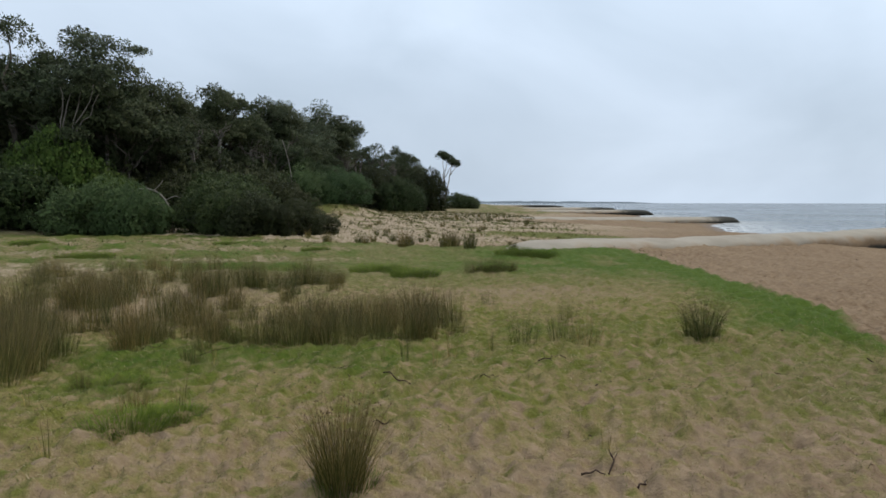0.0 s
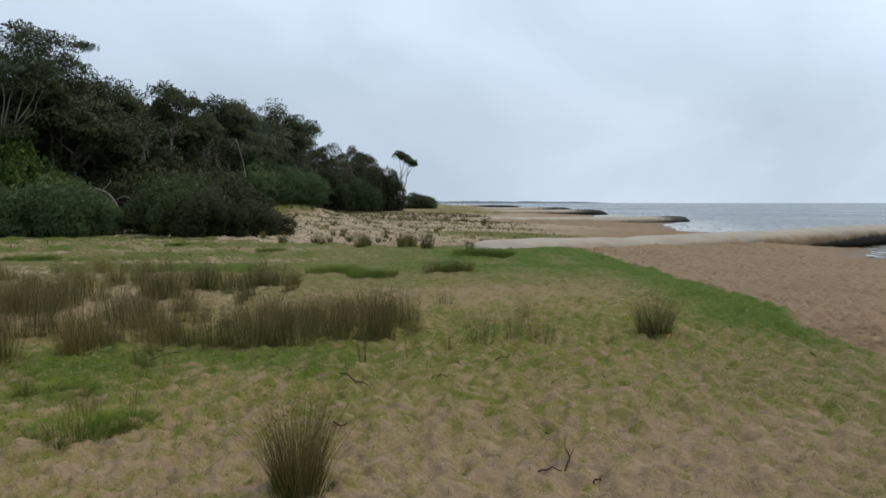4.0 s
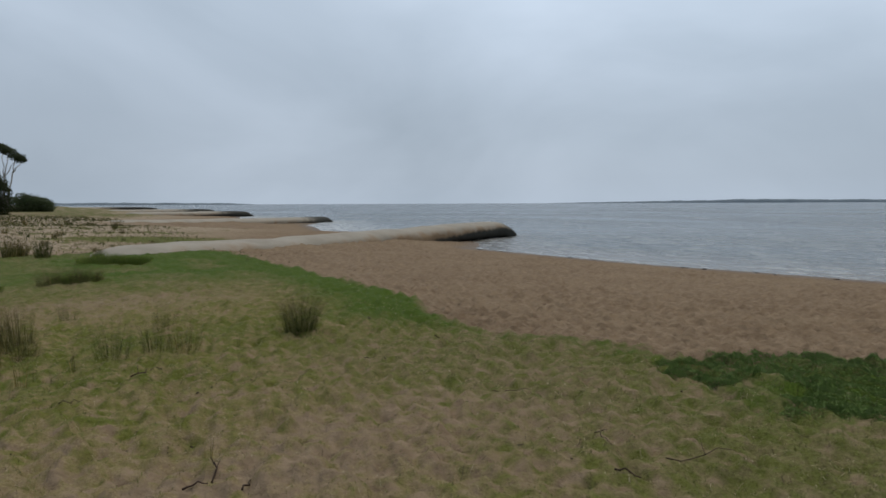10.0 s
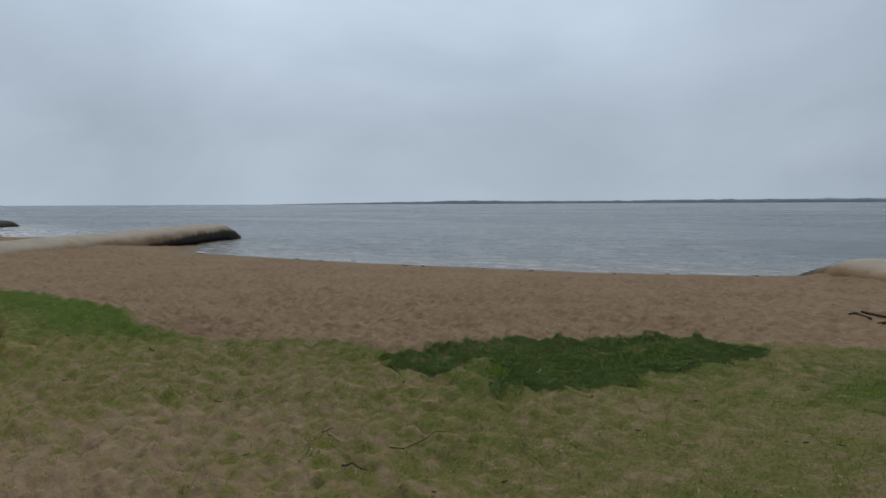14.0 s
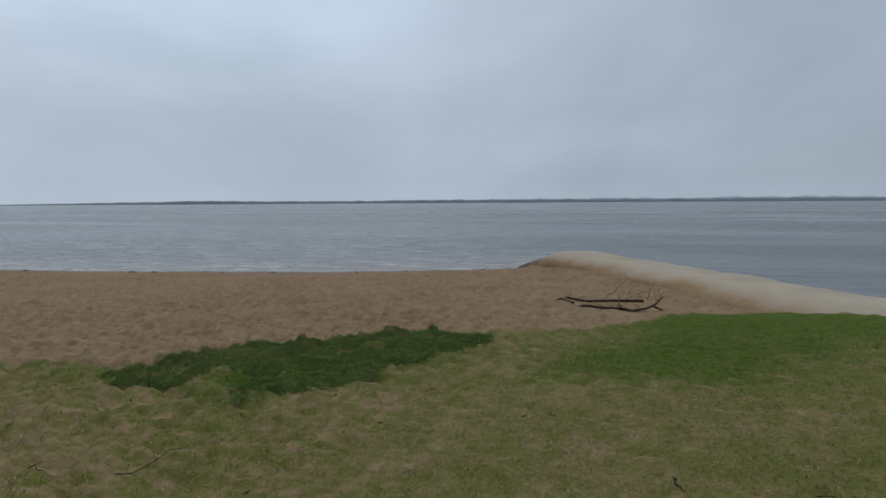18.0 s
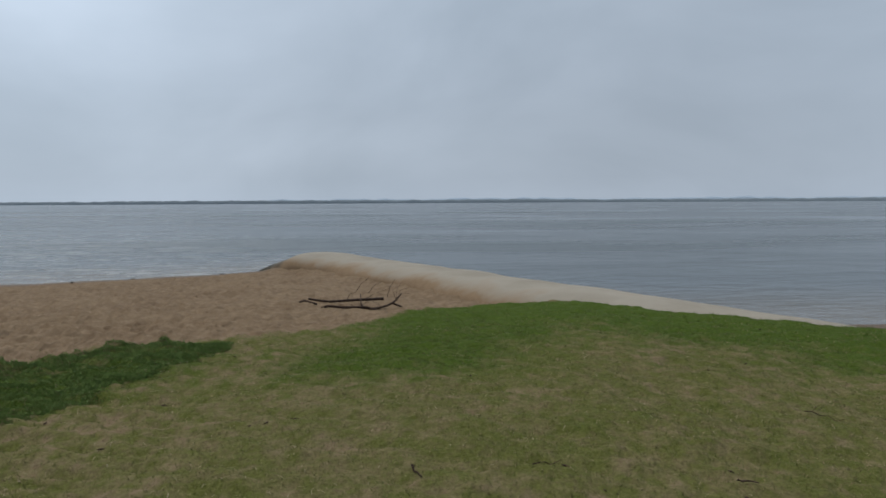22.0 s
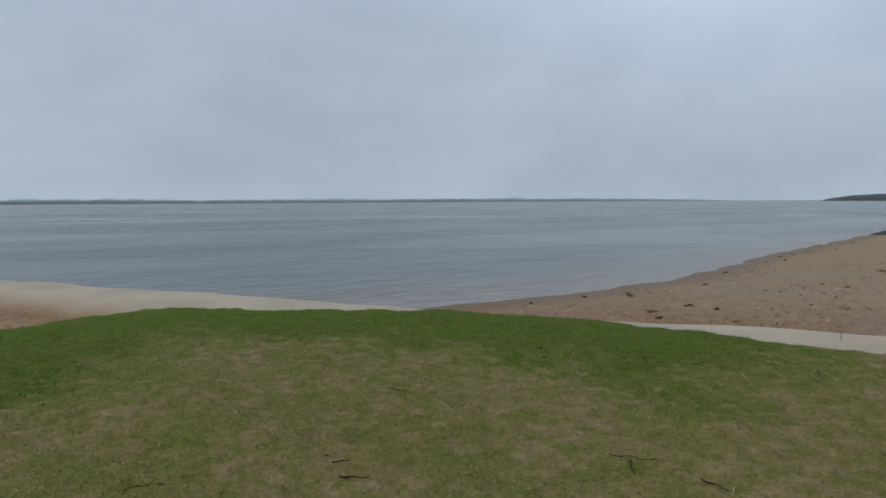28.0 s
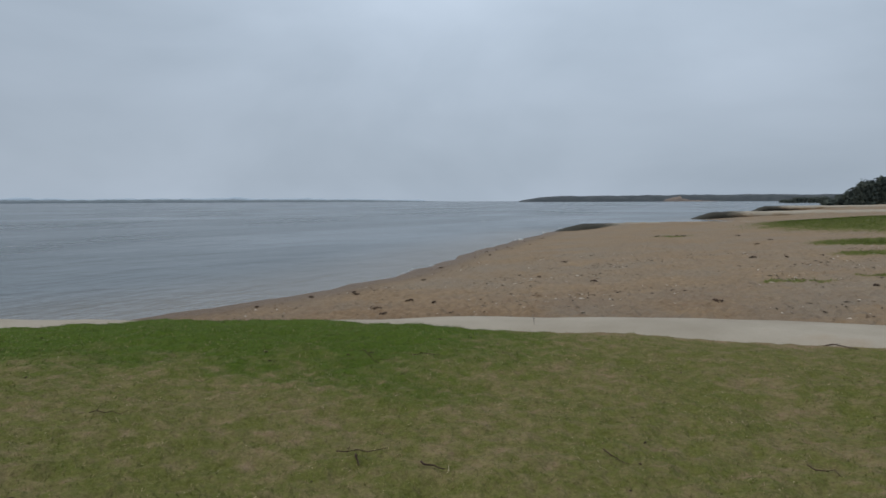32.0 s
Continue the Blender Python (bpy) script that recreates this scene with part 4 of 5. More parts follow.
for i in range(20):
    x0, y0, top = SKYLINE[R.randrange(0, len(SKYLINE) - 6)]
    x, y = x0 + R.uniform(1.0, 3.5), y0 - R.uniform(1, 5)
    stand(BACK[(i + 1) % 3], x, y, R.uniform(0.45, 0.68), R.uniform(0, 6.28))
for x, y, h in ((-21.6, 43.0, 11.6), (-17.9, 52, 10.6), (-16.9, 65, 11.9), (-9.6, 118, 11.0)):
    stand(THIN, x, y, (h - ground_z(x, y)) / 13, R.uniform(0, 6.28), 1.3)


def lone_tree():
    """Two thin bare stems that carry two flat crowns, apart from the wood."""
    rng, r = np.random.RandomState(12), random.Random(12)
    x, y = 0.5, 125.0
    tree = new("tree")
    tree.location = (x, y, ground_z(x, y))
    tv, tf = [], []
    h = 10.9 - ground_z(x, y)
    foot, fork, other = Vector((-0.7, 0, -0.3)), Vector((-0.4, 0, h * 0.52)), Vector((-0.3, 0.3, -0.3))
    ends = [(Vector((-0.5, 0.0, h * 0.885)), 1.25), (Vector((0.4, 0.4, h * 0.86)), 1.0), (Vector((1.3, 0.0, h * 0.775)), 1.15), (Vector((2.0, 0.3, h * 0.75)), 0.8)]
    limb(tv, tf, wander(r, foot, fork, 0.2), 0.17, 0.11, 7)
    limb(tv, tf, wander(r, other, Vector((0.7, 0.2, h * 0.58)), 0.2), 0.15, 0.09, 7)
    for k, (end, _) in enumerate(ends):
        limb(tv, tf, wander(r, fork if k < 2 else Vector((0.7, 0.2, h * 0.58)), end, 0.15, 5), 0.09, 0.03, 6)
    limb(tv, tf, wander(r, fork, ends[2][0], 0.2, 5), 0.08, 0.03, 6)
    pts, outs = zip(*[lobed_points(tuple(end), rad, 1800, rng, 0.62) for end, rad in ends])
    outs = np.concatenate(outs)
    lv, lf = leaf_tris(np.concatenate(pts), outs, 0.2, rng)
    child("trunk", mesh("trunk", tv, tf, MAT_PALE_BARK), tree)
    child("crown", leaf_mesh("crown", lv, lf, outs * 0.8 + np.array((0, 0, 0.35)), MAT_EUC), tree)
    tagged(tree, "lone two-stemmed tree with a small flat double crown", "tree", "trees of the shore wood")


lone_tree()



def leaning_stems():
    """Several slim pale stems fanning out of one root, under a thin wispy crown."""
    r, rng = random.Random(15), np.random.RandomState(15)
    x, y = -20.1, 36.9
    z0 = ground_z(x, y)
    tree = new("tree")
    tree.location, tree.scale = (x, y, z0), (0.96, 0.96, 0.96)
    tv, tf = [], []
    # east and height of each stem's points
    for line in (((-0.3, 0.0), (-0.25, 5.0), (-0.1, 6.6), (0.1, 7.3), (0.2, 7.9)), ((-0.2, 0.0), (0.0, 5.0), (0.6, 6.5), (1.0, 7.3), (1.2, 8.3)),
                 ((-0.2, 0.0), (-0.35, 5.3), (-0.25, 6.6), (-0.15, 7.5), (-0.25, 8.0)), ((-0.1, 0.0), (0.2, 5.3), (1.0, 6.5), (1.15, 7.1), (1.5, 7.8)), ((-0.2, 0.0), (0.1, 5.2), (0.5, 6.9), (0.7, 8.2))):
        path = [Vector((e, 0.45 * e + r.uniform(-0.1, 0.1), h - z0)) for e, h in line]
        limb(tv, tf, spline(path, 0.6), 0.07, 0.018, 6)
    pads = [((0.4, 0.2, 8.6), 0.9), ((1.3, 0.5, 8.9), 1.0), ((-0.4, 0.0, 8.7), 0.8), ((1.2, 0.5, 10.5), 0.9), ((1.9, 0.9, 10.45), 0.85), ((2.6, 1.2, 10.3), 0.8), ((3.3, 1.5, 10.2), 0.6), ((1.6, 0.7, 9.7), 0.7), ((0.6, 0.3, 10.2), 0.7)]
    pts, outs = zip(*[lobed_points((e, n, h - z0), rad, 520, rng, 0.4) for (e, n, h), rad in pads])
    outs = np.concatenate(outs)
    lv, lf = leaf_tris(np.concatenate(pts), outs, 0.13, rng)
    child("trunk", mesh("trunk", tv, tf, MAT_STEM), tree, "slim pale leaning stems")
    child("crown", leaf_mesh("crown", lv, lf, outs * 0.8 + np.array((0, 0, 0.35)), MAT_GREY_HAZY_LEAF), tree)
    tagged(tree, "leaning pale many-stemmed tree before the dark wood", "tree", "trees of the shore wood")


leaning_stems()

SLIM = [make_tree(71, 9, 1.3, 900, 0.155, "slim grey-stemmed tree with little foliage inside the wood", stems=2, bare=0.62, bark=MAT_STEM, clump=0.75), make_tree(72, 9, 1.1, 800, 0.155, "slim grey-stemmed tree with little foliage inside the wood", stems=1, bare=0.7, bark=MAT_STEM, clump=0.7),
        make_tree(73, 9, 1.5, 900, 0.155, "slim grey-stemmed tree with little foliage inside the wood", stems=3, bare=0.6, bark=MAT_STEM, lean=0.7, clump=0.75)]
for i, (x, y, h) in enumerate(((-26.0, 39.2, 7.5), (-19.6, 39.8, 6.6), (-18.2, 42.5, 7.2), (-16.6, 45.5, 7.0), (-16.2, 49.5, 7.4), (-15.4, 53, 7.2), (-15.2, 57, 8.0), (-13.6, 61, 7.6), (-14.2, 64, 8.2), (-12.6, 68, 7.8), (-13.0, 74, 8.6), (-11.6, 79, 8.2),
                               (-10.6, 86, 8.4), (-9.0, 99, 8.2), (-7.6, 108, 8.6), (-6.2, 114, 8.4), (-4.8, 119, 8.0), (-3.4, 123, 7.6), (-17.2, 47.5, 7.6), (-20.8, 40.6, 7.8))):
    stand(SLIM[i % 3], x, y, (h - ground_z(x, y)) / 9, R.uniform(0, 6.28))


def dead_wood(name, x, y, label, lines):
    """Bare bleached limbs; each line: its points over the ground and two radii."""
    top = new(name)
    top.location = (x, y, ground_z(x, y))
    for k, (pts, r0, r1) in enumerate(lines):
        v, f = [], []
        limb(v, f, spline(pts, 0.35), r0, r1, 7)
        child("limb", mesh("limb", v, f, MAT_GREY_DRIFT), top)
    tagged(top, label, "dead wood")


dead_wood("fallen_tree", -14.75, 34.5, "bleached fallen tree limbs arching at the wood's edge",
          [([(-1.3, 0.3, 1.7), (-0.6, 0.1, 2.15), (0.2, 0.0, 2.1), (0.8, -0.1, 1.6), (1.1, -0.2, 0.8), (1.2, -0.2, -0.1)], 0.035, 0.06), ([(-0.9, 0.2, 1.2), (0.0, 0.0, 1.55), (0.7, -0.1, 1.3), (1.0, -0.2, 0.8)], 0.025, 0.04),
           ([(0.2, 0.0, 2.1), (0.5, 0.0, 2.4), (0.6, 0.1, 2.6)], 0.025, 0.012), ([(-0.6, 0.1, 2.15), (-0.8, 0.1, 1.7), (-1.2, 0.2, 1.5)], 0.025, 0.012), ([(0.8, -0.1, 1.6), (1.3, -0.2, 1.8), (1.6, -0.2, 1.7)], 0.03, 0.012),
           ([(-0.2, 0.0, 0.9), (0.6, -0.2, 0.7), (1.4, -0.3, 0.2)], 0.03, 0.02)])
dead_wood("dead_trunk", -12.1, 52.6, "thin white dead trunk leaning out of the wood", [([(0.7, 0, -0.3), (0.4, 0, 3.2), (0.1, 0, 4.6), (-0.2, 0, 5.6)], 0.055, 0.025), ([(0.1, 0, 4.6), (0.35, 0, 5.3)], 0.025, 0.012)])
BROAD = "broad dense green coastal shrub at the foot of the wood"
SHRUBS = [make_shrub(31, 3.0, 3.0, 18000, 0.125, MAT_BUSH, BROAD), make_shrub(32, 3.2, 3.2, 18000, 0.125, MAT_BUSH, BROAD), make_shrub(33, 2.6, 2.6, 20000, 0.11, MAT_LIME, "bright yellow-green dense shrub beside darker ones"),
          make_shrub(34, 3.0, 3.0, 15000, 0.125, MAT_DIM, "brownish dark twiggy shrub under the trees"), make_shrub(35, 3.0, 3.0, 4200, 0.21, MAT_DIM, "dark twiggy undergrowth inside the wood"),
          make_shrub(36, 3.1, 3.1, 24000, 0.11, MAT_SAGE, "dense rounded grey-green shrub at the sand's edge")]
# kind, east, north, width scale, height scale
for k, x, y, s, tall in ((0, -21.5, 35.0, 1.05, 1.15), (2, -20.6, 36.6, 1.1, 2.0), (5, -16.6, 33.6, 0.95, 0.88), (5, -15.0, 32.8, 0.6, 0.80), (1, -25, 36, 1.2, 1.2), (2, -18.0, 36.5, 0.9, 1.2),
                         (0, -10.2, 33.2, 0.62, 0.80), (3, -9.0, 32.4, 0.6, 0.72), (3, -7.2, 32.6, 0.55, 0.60), (3, -6.2, 33.4, 0.42, 0.42), (0, -11.4, 35.5, 0.85, 1.0), (0, -13.2, 40.5, 1.0, 1.2), (3, -15.5, 41, 1.2, 1.3), (3, -11.5, 45, 1.1, 1.2),
                         (5, -11.4, 55, 0.95, 1.1), (5, -8.6, 57.5, 0.85, 0.98), (0, -12.8, 51, 0.9, 1.0), (3, -14.5, 50, 1.4, 1.7), (1, -12.5, 60, 1.3, 1.7), (3, -11.5, 66, 1.3, 1.6), (1, -5.2, 80, 0.95, 1.35), (0, -6.6, 84, 0.9, 1.3),
                         (3, -8.5, 84, 1.4, 1.9), (3, -1.6, 92, 0.85, 2.0), (3, -3.2, 94, 1.0, 1.9), (3, -9, 98, 1.6, 2.0), (1, 2.6, 128, 1.2, 0.95), (0, 4.4, 131, 0.9, 0.9),
                         (4, -24, 41, 1.4, 1.8), (4, -20.5, 41, 1.3, 1.6), (4, -17.5, 44, 1.3, 1.7), (4, -16, 47, 1.3, 1.9), (4, -17, 54, 1.5, 2.2), (4, -15, 58, 1.5, 2.0), (4, -14.5, 66, 1.5, 2.1), (4, -13, 73, 1.5, 2.2),
                         (4, -12, 80, 1.5, 2.1), (4, -11, 90, 1.5, 2.2), (4, -8, 112, 1.8, 2.2), (4, -6, 120, 1.8, 2.2), (4, -30, 42, 1.6, 2.0), (4, -27, 44, 1.6, 2.2), (4, -22, 47, 1.5, 2.3), (4, -25, 49, 1.6, 2.5), (4, -19.5, 50, 1.5, 2.4), (4, -29, 48, 1.6, 2.5), (4, -21, 54, 1.6, 2.8), (4, -18, 58, 1.5, 2.6), (4, -24, 44.5, 1.4, 2.2)):
    if k in (3, 4) and 40 < y < 82:
        tall *= 0.82
    stand(SHRUBS[k], x, y, s, R.uniform(0, 6.28), tall / s)

# woods on the rise beyond the southern beach
def build_far_woods():
    rng = np.random.RandomState(5)
    pts, outs = [], []
    for i in range(520):
        k = rng.uniform(0, 1)
        if k < 0.55:
            az, d = -rng.uniform(182.6, 196), rng.uniform(360, 440)
            top = np.interp(-az, (182.6, 183.6, 184.2, 185.2, 186.5, 190, 196), (0.6, 2.5, 6, 10.5, 12.5, 14, 15)) * rng.uniform(0.72, 1.0)
        else:
            az, d = -rng.uniform(179.8, 190), rng.uniform(640, 760)
            top = np.interp(-az, (179.8, 181, 183, 190), (0.3, 3, 4.5, 7)) * rng.uniform(0.3, 1.0)
        x, y, _ = bearing(az, d, 0)
        for z in np.arange(0.0, max(top, 0.5), 2.2):
            p, v = clump_points((x, y, z), rng.uniform(1.2, 2.6), 75, rng, 0.8)
            pts.append(p)
            outs.append(v)
    outs = np.concatenate(outs)
    v, f = leaf_tris(np.concatenate(pts), outs, 1.05, rng)
    v[:, 2] = np.maximum(v[:, 2], SEA)
    tagged(new("far_woods", leaf_mesh("far_woods", v, f, outs + np.array((0, 0, 0.5)), MAT_FAR_LEAF)), "dark wooded rise beyond the far beach", "woods", kind="stuff")


build_far_woods()


# ---- rushes and grasses ----
def blades(rng, n, radius, height, width, lean, segments=3, curl=0.5):
    """Narrow upright blades from a round base: vertices, faces, height along each."""
    a, d = rng.uniform(0, 2 * np.pi, n), radius * np.sqrt(rng.uniform(0, 1, n))
    base = np.stack([np.cos(a) * d, np.sin(a) * d, np.full(n, -0.02)], -1)
    a2 = a + rng.normal(0, 0.6, n)
    tilt = lean * (0.25 + 0.9 * d / radius) * rng.uniform(0.4, 1.3, n)
    h = height * rng.uniform(0.55, 1.0, n) * (1 - 0.2 * (d / radius) ** 2)
    face = rng.uniform(0, 2 * np.pi, n)
    side = np.stack([np.cos(face), np.sin(face), 0 * face], -1)
    verts, along = [], []
    for s in range(segments + 1):
        k = s / segments
        off = tilt * h * (k * (1 - curl) + curl * k * k)
        p = base + np.stack([np.cos(a2) * off, np.sin(a2) * off, h * k * np.sqrt(np.clip(1 - (tilt * k) ** 2 * 0.4, 0.2, 1))], -1)
        w = width * (1 - 0.85 * k ** 1.5) * 0.5
        verts += [p - side * w, p + side * w]
        along += [np.full(n, k), np.full(n, k)]
    v = np.stack(verts, 1)
    c = 2 * (segments + 1)
    i = np.arange(n)[:, None] * c
    f = np.concatenate([i + np.array([[2 * s, 2 * s + 1, 2 * s + 3, 2 * s + 2]]) for s in range(segments)])
    tips = v[:, -1]
    return v.reshape(-1, 3), f, np.stack(along, 1).ravel(), tips


def make_tussock(seed, n, radius, height, lean, label, name="rush_tussock", category="rush", group="rushes on the shore", material=None, width=0.006, heads=0.0, base=0):
    rng = np.random.RandomState(seed)
    top = new(name)
    v, f, al, tips = blades(rng, n, radius, height, width, lean)
    me = raw_mesh("rush_foliage", v, f, material or MAT_RUSH)
    set_attr(me, "along", al)
    tagged(child("rush_foliage", me, top), kind="stuff")
    if heads:
        pick = tips[rng.uniform(0, 1, n) < heads]
        o = np.array([(1, 0, 0), (-0.5, 0.87, 0), (-0.5, -0.87, 0), (0, 0, 1.6), (0, 0, -1.6)])
        hv = (pick[:, None, :] + o[None] * 0.0042).reshape(-1, 3)
        hf = np.concatenate([np.arange(len(pick))[:, None] * 5 + np.array([t]) for t in ((0, 1, 3), (1, 2, 3), (2, 0, 3), (1, 0, 4), (2, 1, 4), (0, 2, 4))])
        tagged(child("seed_head_mass", raw_mesh("seed_head_mass", hv, hf, MAT_HEAD), top, "small brown seed heads"), kind="stuff")
    if base:
        v, f, al, _ = blades(rng, base, radius * 1.6, height * 0.2, 0.005, 0.6)
        me = raw_mesh("base_grass", v, f, MAT_LUSH)
        set_attr(me, "along", al)
        tagged(child("base_grass", me, top, "green grass round the base"), kind="stuff")
    return tagged(top, label, category, group)


RUSHES = [make_tussock(50 + i, 170, 0.22, (0.80, 0.74, 0.77, 0.70, 0.84)[i], (0.34, 0.24, 0.42, 0.28, 0.36)[i], "brown-green clump of upright rushes in a dense stand", width=0.0046, heads=0.08, base=45) for i in range(5)]
NEAR = make_tussock(60, 600, 0.12, 0.66, 0.47, "solitary brown-green rush tussock with seed heads on sandy grass", width=0.0034, heads=0.16, base=260)
stand(NEAR, -0.56, 3.70)
SHORT = make_tussock(61, 430, 0.16, 0.56, 0.52, "spreading dark rush tussock on the green turf", width=0.0036, heads=0.1, base=160)
stand(SHORT, 3.08, 8.02, 1.15)
SPARSE = make_tussock(62, 85, 0.16, 0.52, 0.36, "sparse thin rush tuft on the turf", width=0.0036, heads=0.1)
for x, y, s in ((0.92, 7.7, 1.0), (1.35, 7.8, 0.9), (1.62, 7.7, 1.05), (1.7, 9.2, 0.8), (0.7, 10.5, 0.7)):
    stand(SPARSE, x, y, s, R.uniform(0, 6.28))
STALK = make_tussock(63, 9, 0.05, 0.36, 0.2, "a few thin rush stalks in the turf", width=0.006)
for x, y in ((-2.42, 4.1), (-3.15, 5.1), (-2.44, 6.5), (-2.3, 6.7), (0.1, 6.9), (-0.4, 7.1), (0.35, 7.0), (0.2, 7.3), (-0.1, 6.7), (-0.6, 6.9), (-0.35, 6.85), (-2.2, 5.05), (-2.35, 4.9), (-2.05, 5.2), (1.1, 4.5), (2.2, 7.6), (0.55, 7.4)):
    stand(STALK, x, y, R.uniform(0.7, 1.2), R.uniform(0, 6.28))
# the dense stand, band by band: two ends, depth, number of clumps, height
BANDS = ((-4.4, 5.75, -3.75, 5.75, 0.5, 7, 0.72), (-4.7, 6.5, -3.8, 6.5, 0.7, 9, 0.74), (-5.6, 7.4, -4.2, 7.3, 0.9, 12, 0.72), (-4.0, 7.0, -3.4, 7.35, 0.4, 8, 0.55), (-3.7, 7.6, -3.2, 7.95, 0.3, 6, 0.45),
         (-3.0, 7.85, -1.9, 7.6, 0.5, 15, 0.5), (-1.95, 7.75, 0.0, 8.0, 0.6, 21, 0.58), (-2.2, 8.5, 0.1, 8.6, 0.8, 20, 0.64), (-3.2, 9.3, -0.4, 9.4, 0.7, 12, 0.52),
         (-6.4, 8.6, -5.0, 8.3, 0.6, 9, 0.72), (-5.7, 9.9, -4.6, 10.3, 0.6, 14, 0.72), (-7.6, 10.4, -6.2, 10.2, 0.8, 8, 0.7), (-4.7, 12.0, -3.9, 11.7, 0.5, 9, 0.82), (-4.2, 12.8, -2.4, 13.0, 1.0, 15, 0.76),
         (-2.5, 12.8, -2.0, 13.5, 0.4, 5, 0.5), (-6.4, 13.5, -5.2, 13.6, 0.7, 7, 0.68), (-8.2, 13.2, -6.0, 12.9, 0.7, 9, 0.58), (-3.4, 11.0, -2.2, 10.8, 0.4, 4, 0.4), (0.5, 15.1, 1.8, 15.3, 0.5, 9, 0.40), (-7.6, 16.6, -5.4, 16.2, 0.8, 5, 0.5),
         (-4.8, 8.4, -3.2, 8.6, 0.9, 9, 0.6), (-4.2, 9.4, -3.0, 9.9, 0.8, 7, 0.6), (-6.8, 11.4, -4.9, 11.2, 0.9, 9, 0.66), (-3.0, 11.6, -1.8, 11.8, 0.9, 6, 0.5), (-9.4, 14.6, -6.6, 14.4, 0.9, 9, 0.55))
rush_gap = Waves(91, 1.1, 2)
count = 0
for x0, y0, x1, y1, deep, n, h in BANDS:
    for k in range(n):
        u = (k + R.uniform(0.1, 0.9)) / n
        x, y = x0 + (x1 - x0) * u + R.uniform(-0.12, 0.12), y0 + (y1 - y0) * u + R.uniform(-0.1, deep)
        if rush_gap(x, y) > (1.2 if x > -2.2 and y < 9.5 else 0.8):
            continue
        stand(RUSHES[count % 5], x, y, h / 0.77 * R.uniform(0.66, 1.15), R.uniform(0, 6.28), tilt=(R.uniform(-0.12, 0.12), R.uniform(-0.12, 0.12)))
        count += 1
for x, y, h in ((-2.53, 6.79, 0.34), (-3.08, 5.72, 0.26), (-2.36, 5.15, 0.3), (-2.6, 7.3, 0.3), (0.15, 8.5, 0.42)):
    stand(RUSHES[int(h * 40) % 5], x, y, h / 0.77, R.uniform(0, 6.28))
LOWGRASS = make_tussock(64, 1700, 0.34, 0.14, 0.7, "low bright green grass clump on the sand", "grass_clump", "grass", "green grass clumps", MAT_CLUMP, 0.0036)
for x, y, s in ((-2.25, 4.75, 0.95), (-2.0, 4.98, 0.7), (-2.9, 5.9, 0.9), (-1.5, 16.0, 2.0), (1.2, 15.7, 1.3), (2.2, 20.5, 1.8), (2.9, 20.2, 1.5), (-0.6, 14.8, 1.6), (-15.5, 25.5, 1.9), (-14.6, 25.0, 1.5), (-10.4, 20.2, 1.7), (-11.3, 20.6, 1.3), (-8.4, 26.6, 1.6), (-4.2, 22.5, 1.4)):
    stand(LOWGRASS, x, y, s, R.uniform(0, 6.28), 1.5 if y > 20 and x > 2 else 1.1 if x < -4 else 1.0)
DUNE = make_tussock(66, 170, 0.16, 0.52, 0.4, "brown-green rush tussock at the edge of pale sand", width=0.009, heads=0.1)
for x, y, s in ((-1.42, 24.8, 1.45), (0.1, 24.6, 1.4), (0.42, 24.9, 1.2), (0.95, 24.3, 1.35), (-4.6, 27.0, 1.1), (-1.2, 25.3, 0.9), (2.3, 22.2, 0.8), (-3.0, 26.4, 0.8)):
    stand(DUNE, x, y, s, R.uniform(0, 6.28))
TUFT = make_tussock(65, 60, 0.09, 0.32, 0.4, "small dry dune grass tuft on pale sand", "grass_tuft", "grass", "dune grass tufts", MAT_RUSH, 0.012)
count = 0
while count < 170:
    y = 26 + 44 * R.random() ** 1.3
    x = R.uniform(-0.16 * y - 2, 0.10 * y + 3.0)
    if inland(np.array([x]), np.array([y]))[0] < 17:
        continue
    count += 1
    stand(TUFT, x, y, 0.35 + 1.1 * R.random() ** 2.2, R.uniform(0, 6.28))


# ---- turf: short blades everywhere, longer and greener along the rim ----
def build_turf(name, n, reach, height, width, material, label, lush_only, seed):
    rng = np.random.RandomState(seed)
    r = 0.15 + (reach - 0.15) * rng.uniform(0, 1, n * 3) ** 1.15
    a = rng.uniform(radians(-42), radians(205), n * 3)
    back = rng.uniform(0, 1, n * 3) < 0.06
    a = np.where(back, rng.uniform(radians(205), radians(318), n * 3), a)
    x, y = r * np.sin(a), r * np.cos(a)
    cover, lush = grass_cover(x, y)
    keep = rng.uniform(0, 1, n * 3) < (smooth01(lush, 0.25, 0.75) if lush_only else cover ** 1.3 * (1 - 0.5 * lush)) * (1 - 0.85 * smooth01(r, 7.0, 12.0))
    x, y, r = x[keep][:n], y[keep][:n], r[keep][:n]
    m = len(x)
    z = land(x, y)
    h = height * rng.uniform(0.4, 1.3, m)
    w = width * (0.6 + 0.1 * r) * rng.uniform(0.7, 1.3, m)
    face, way = rng.uniform(0, 2 * np.pi, (2, m))
    lean = h * rng.uniform(0.1, 1.1, m)
    p = np.stack([x, y, z - 0.004], -1)
    s = np.stack([np.cos(face) * w, np.sin(face) * w, 0 * w], -1) * 0.5
    t = p + np.stack([np.cos(way) * lean, np.sin(way) * lean, h], -1)
    v = np.stack([p - s, p + s, t], 1).reshape(-1, 3)
    me = raw_mesh(name, v, np.arange(3 * m).reshape(m, 3), material)
    set_attr(me, "along", np.tile([0.0, 0.0, 1.0], m))
    tagged(new(name, me), label, "grass", kind="stuff")


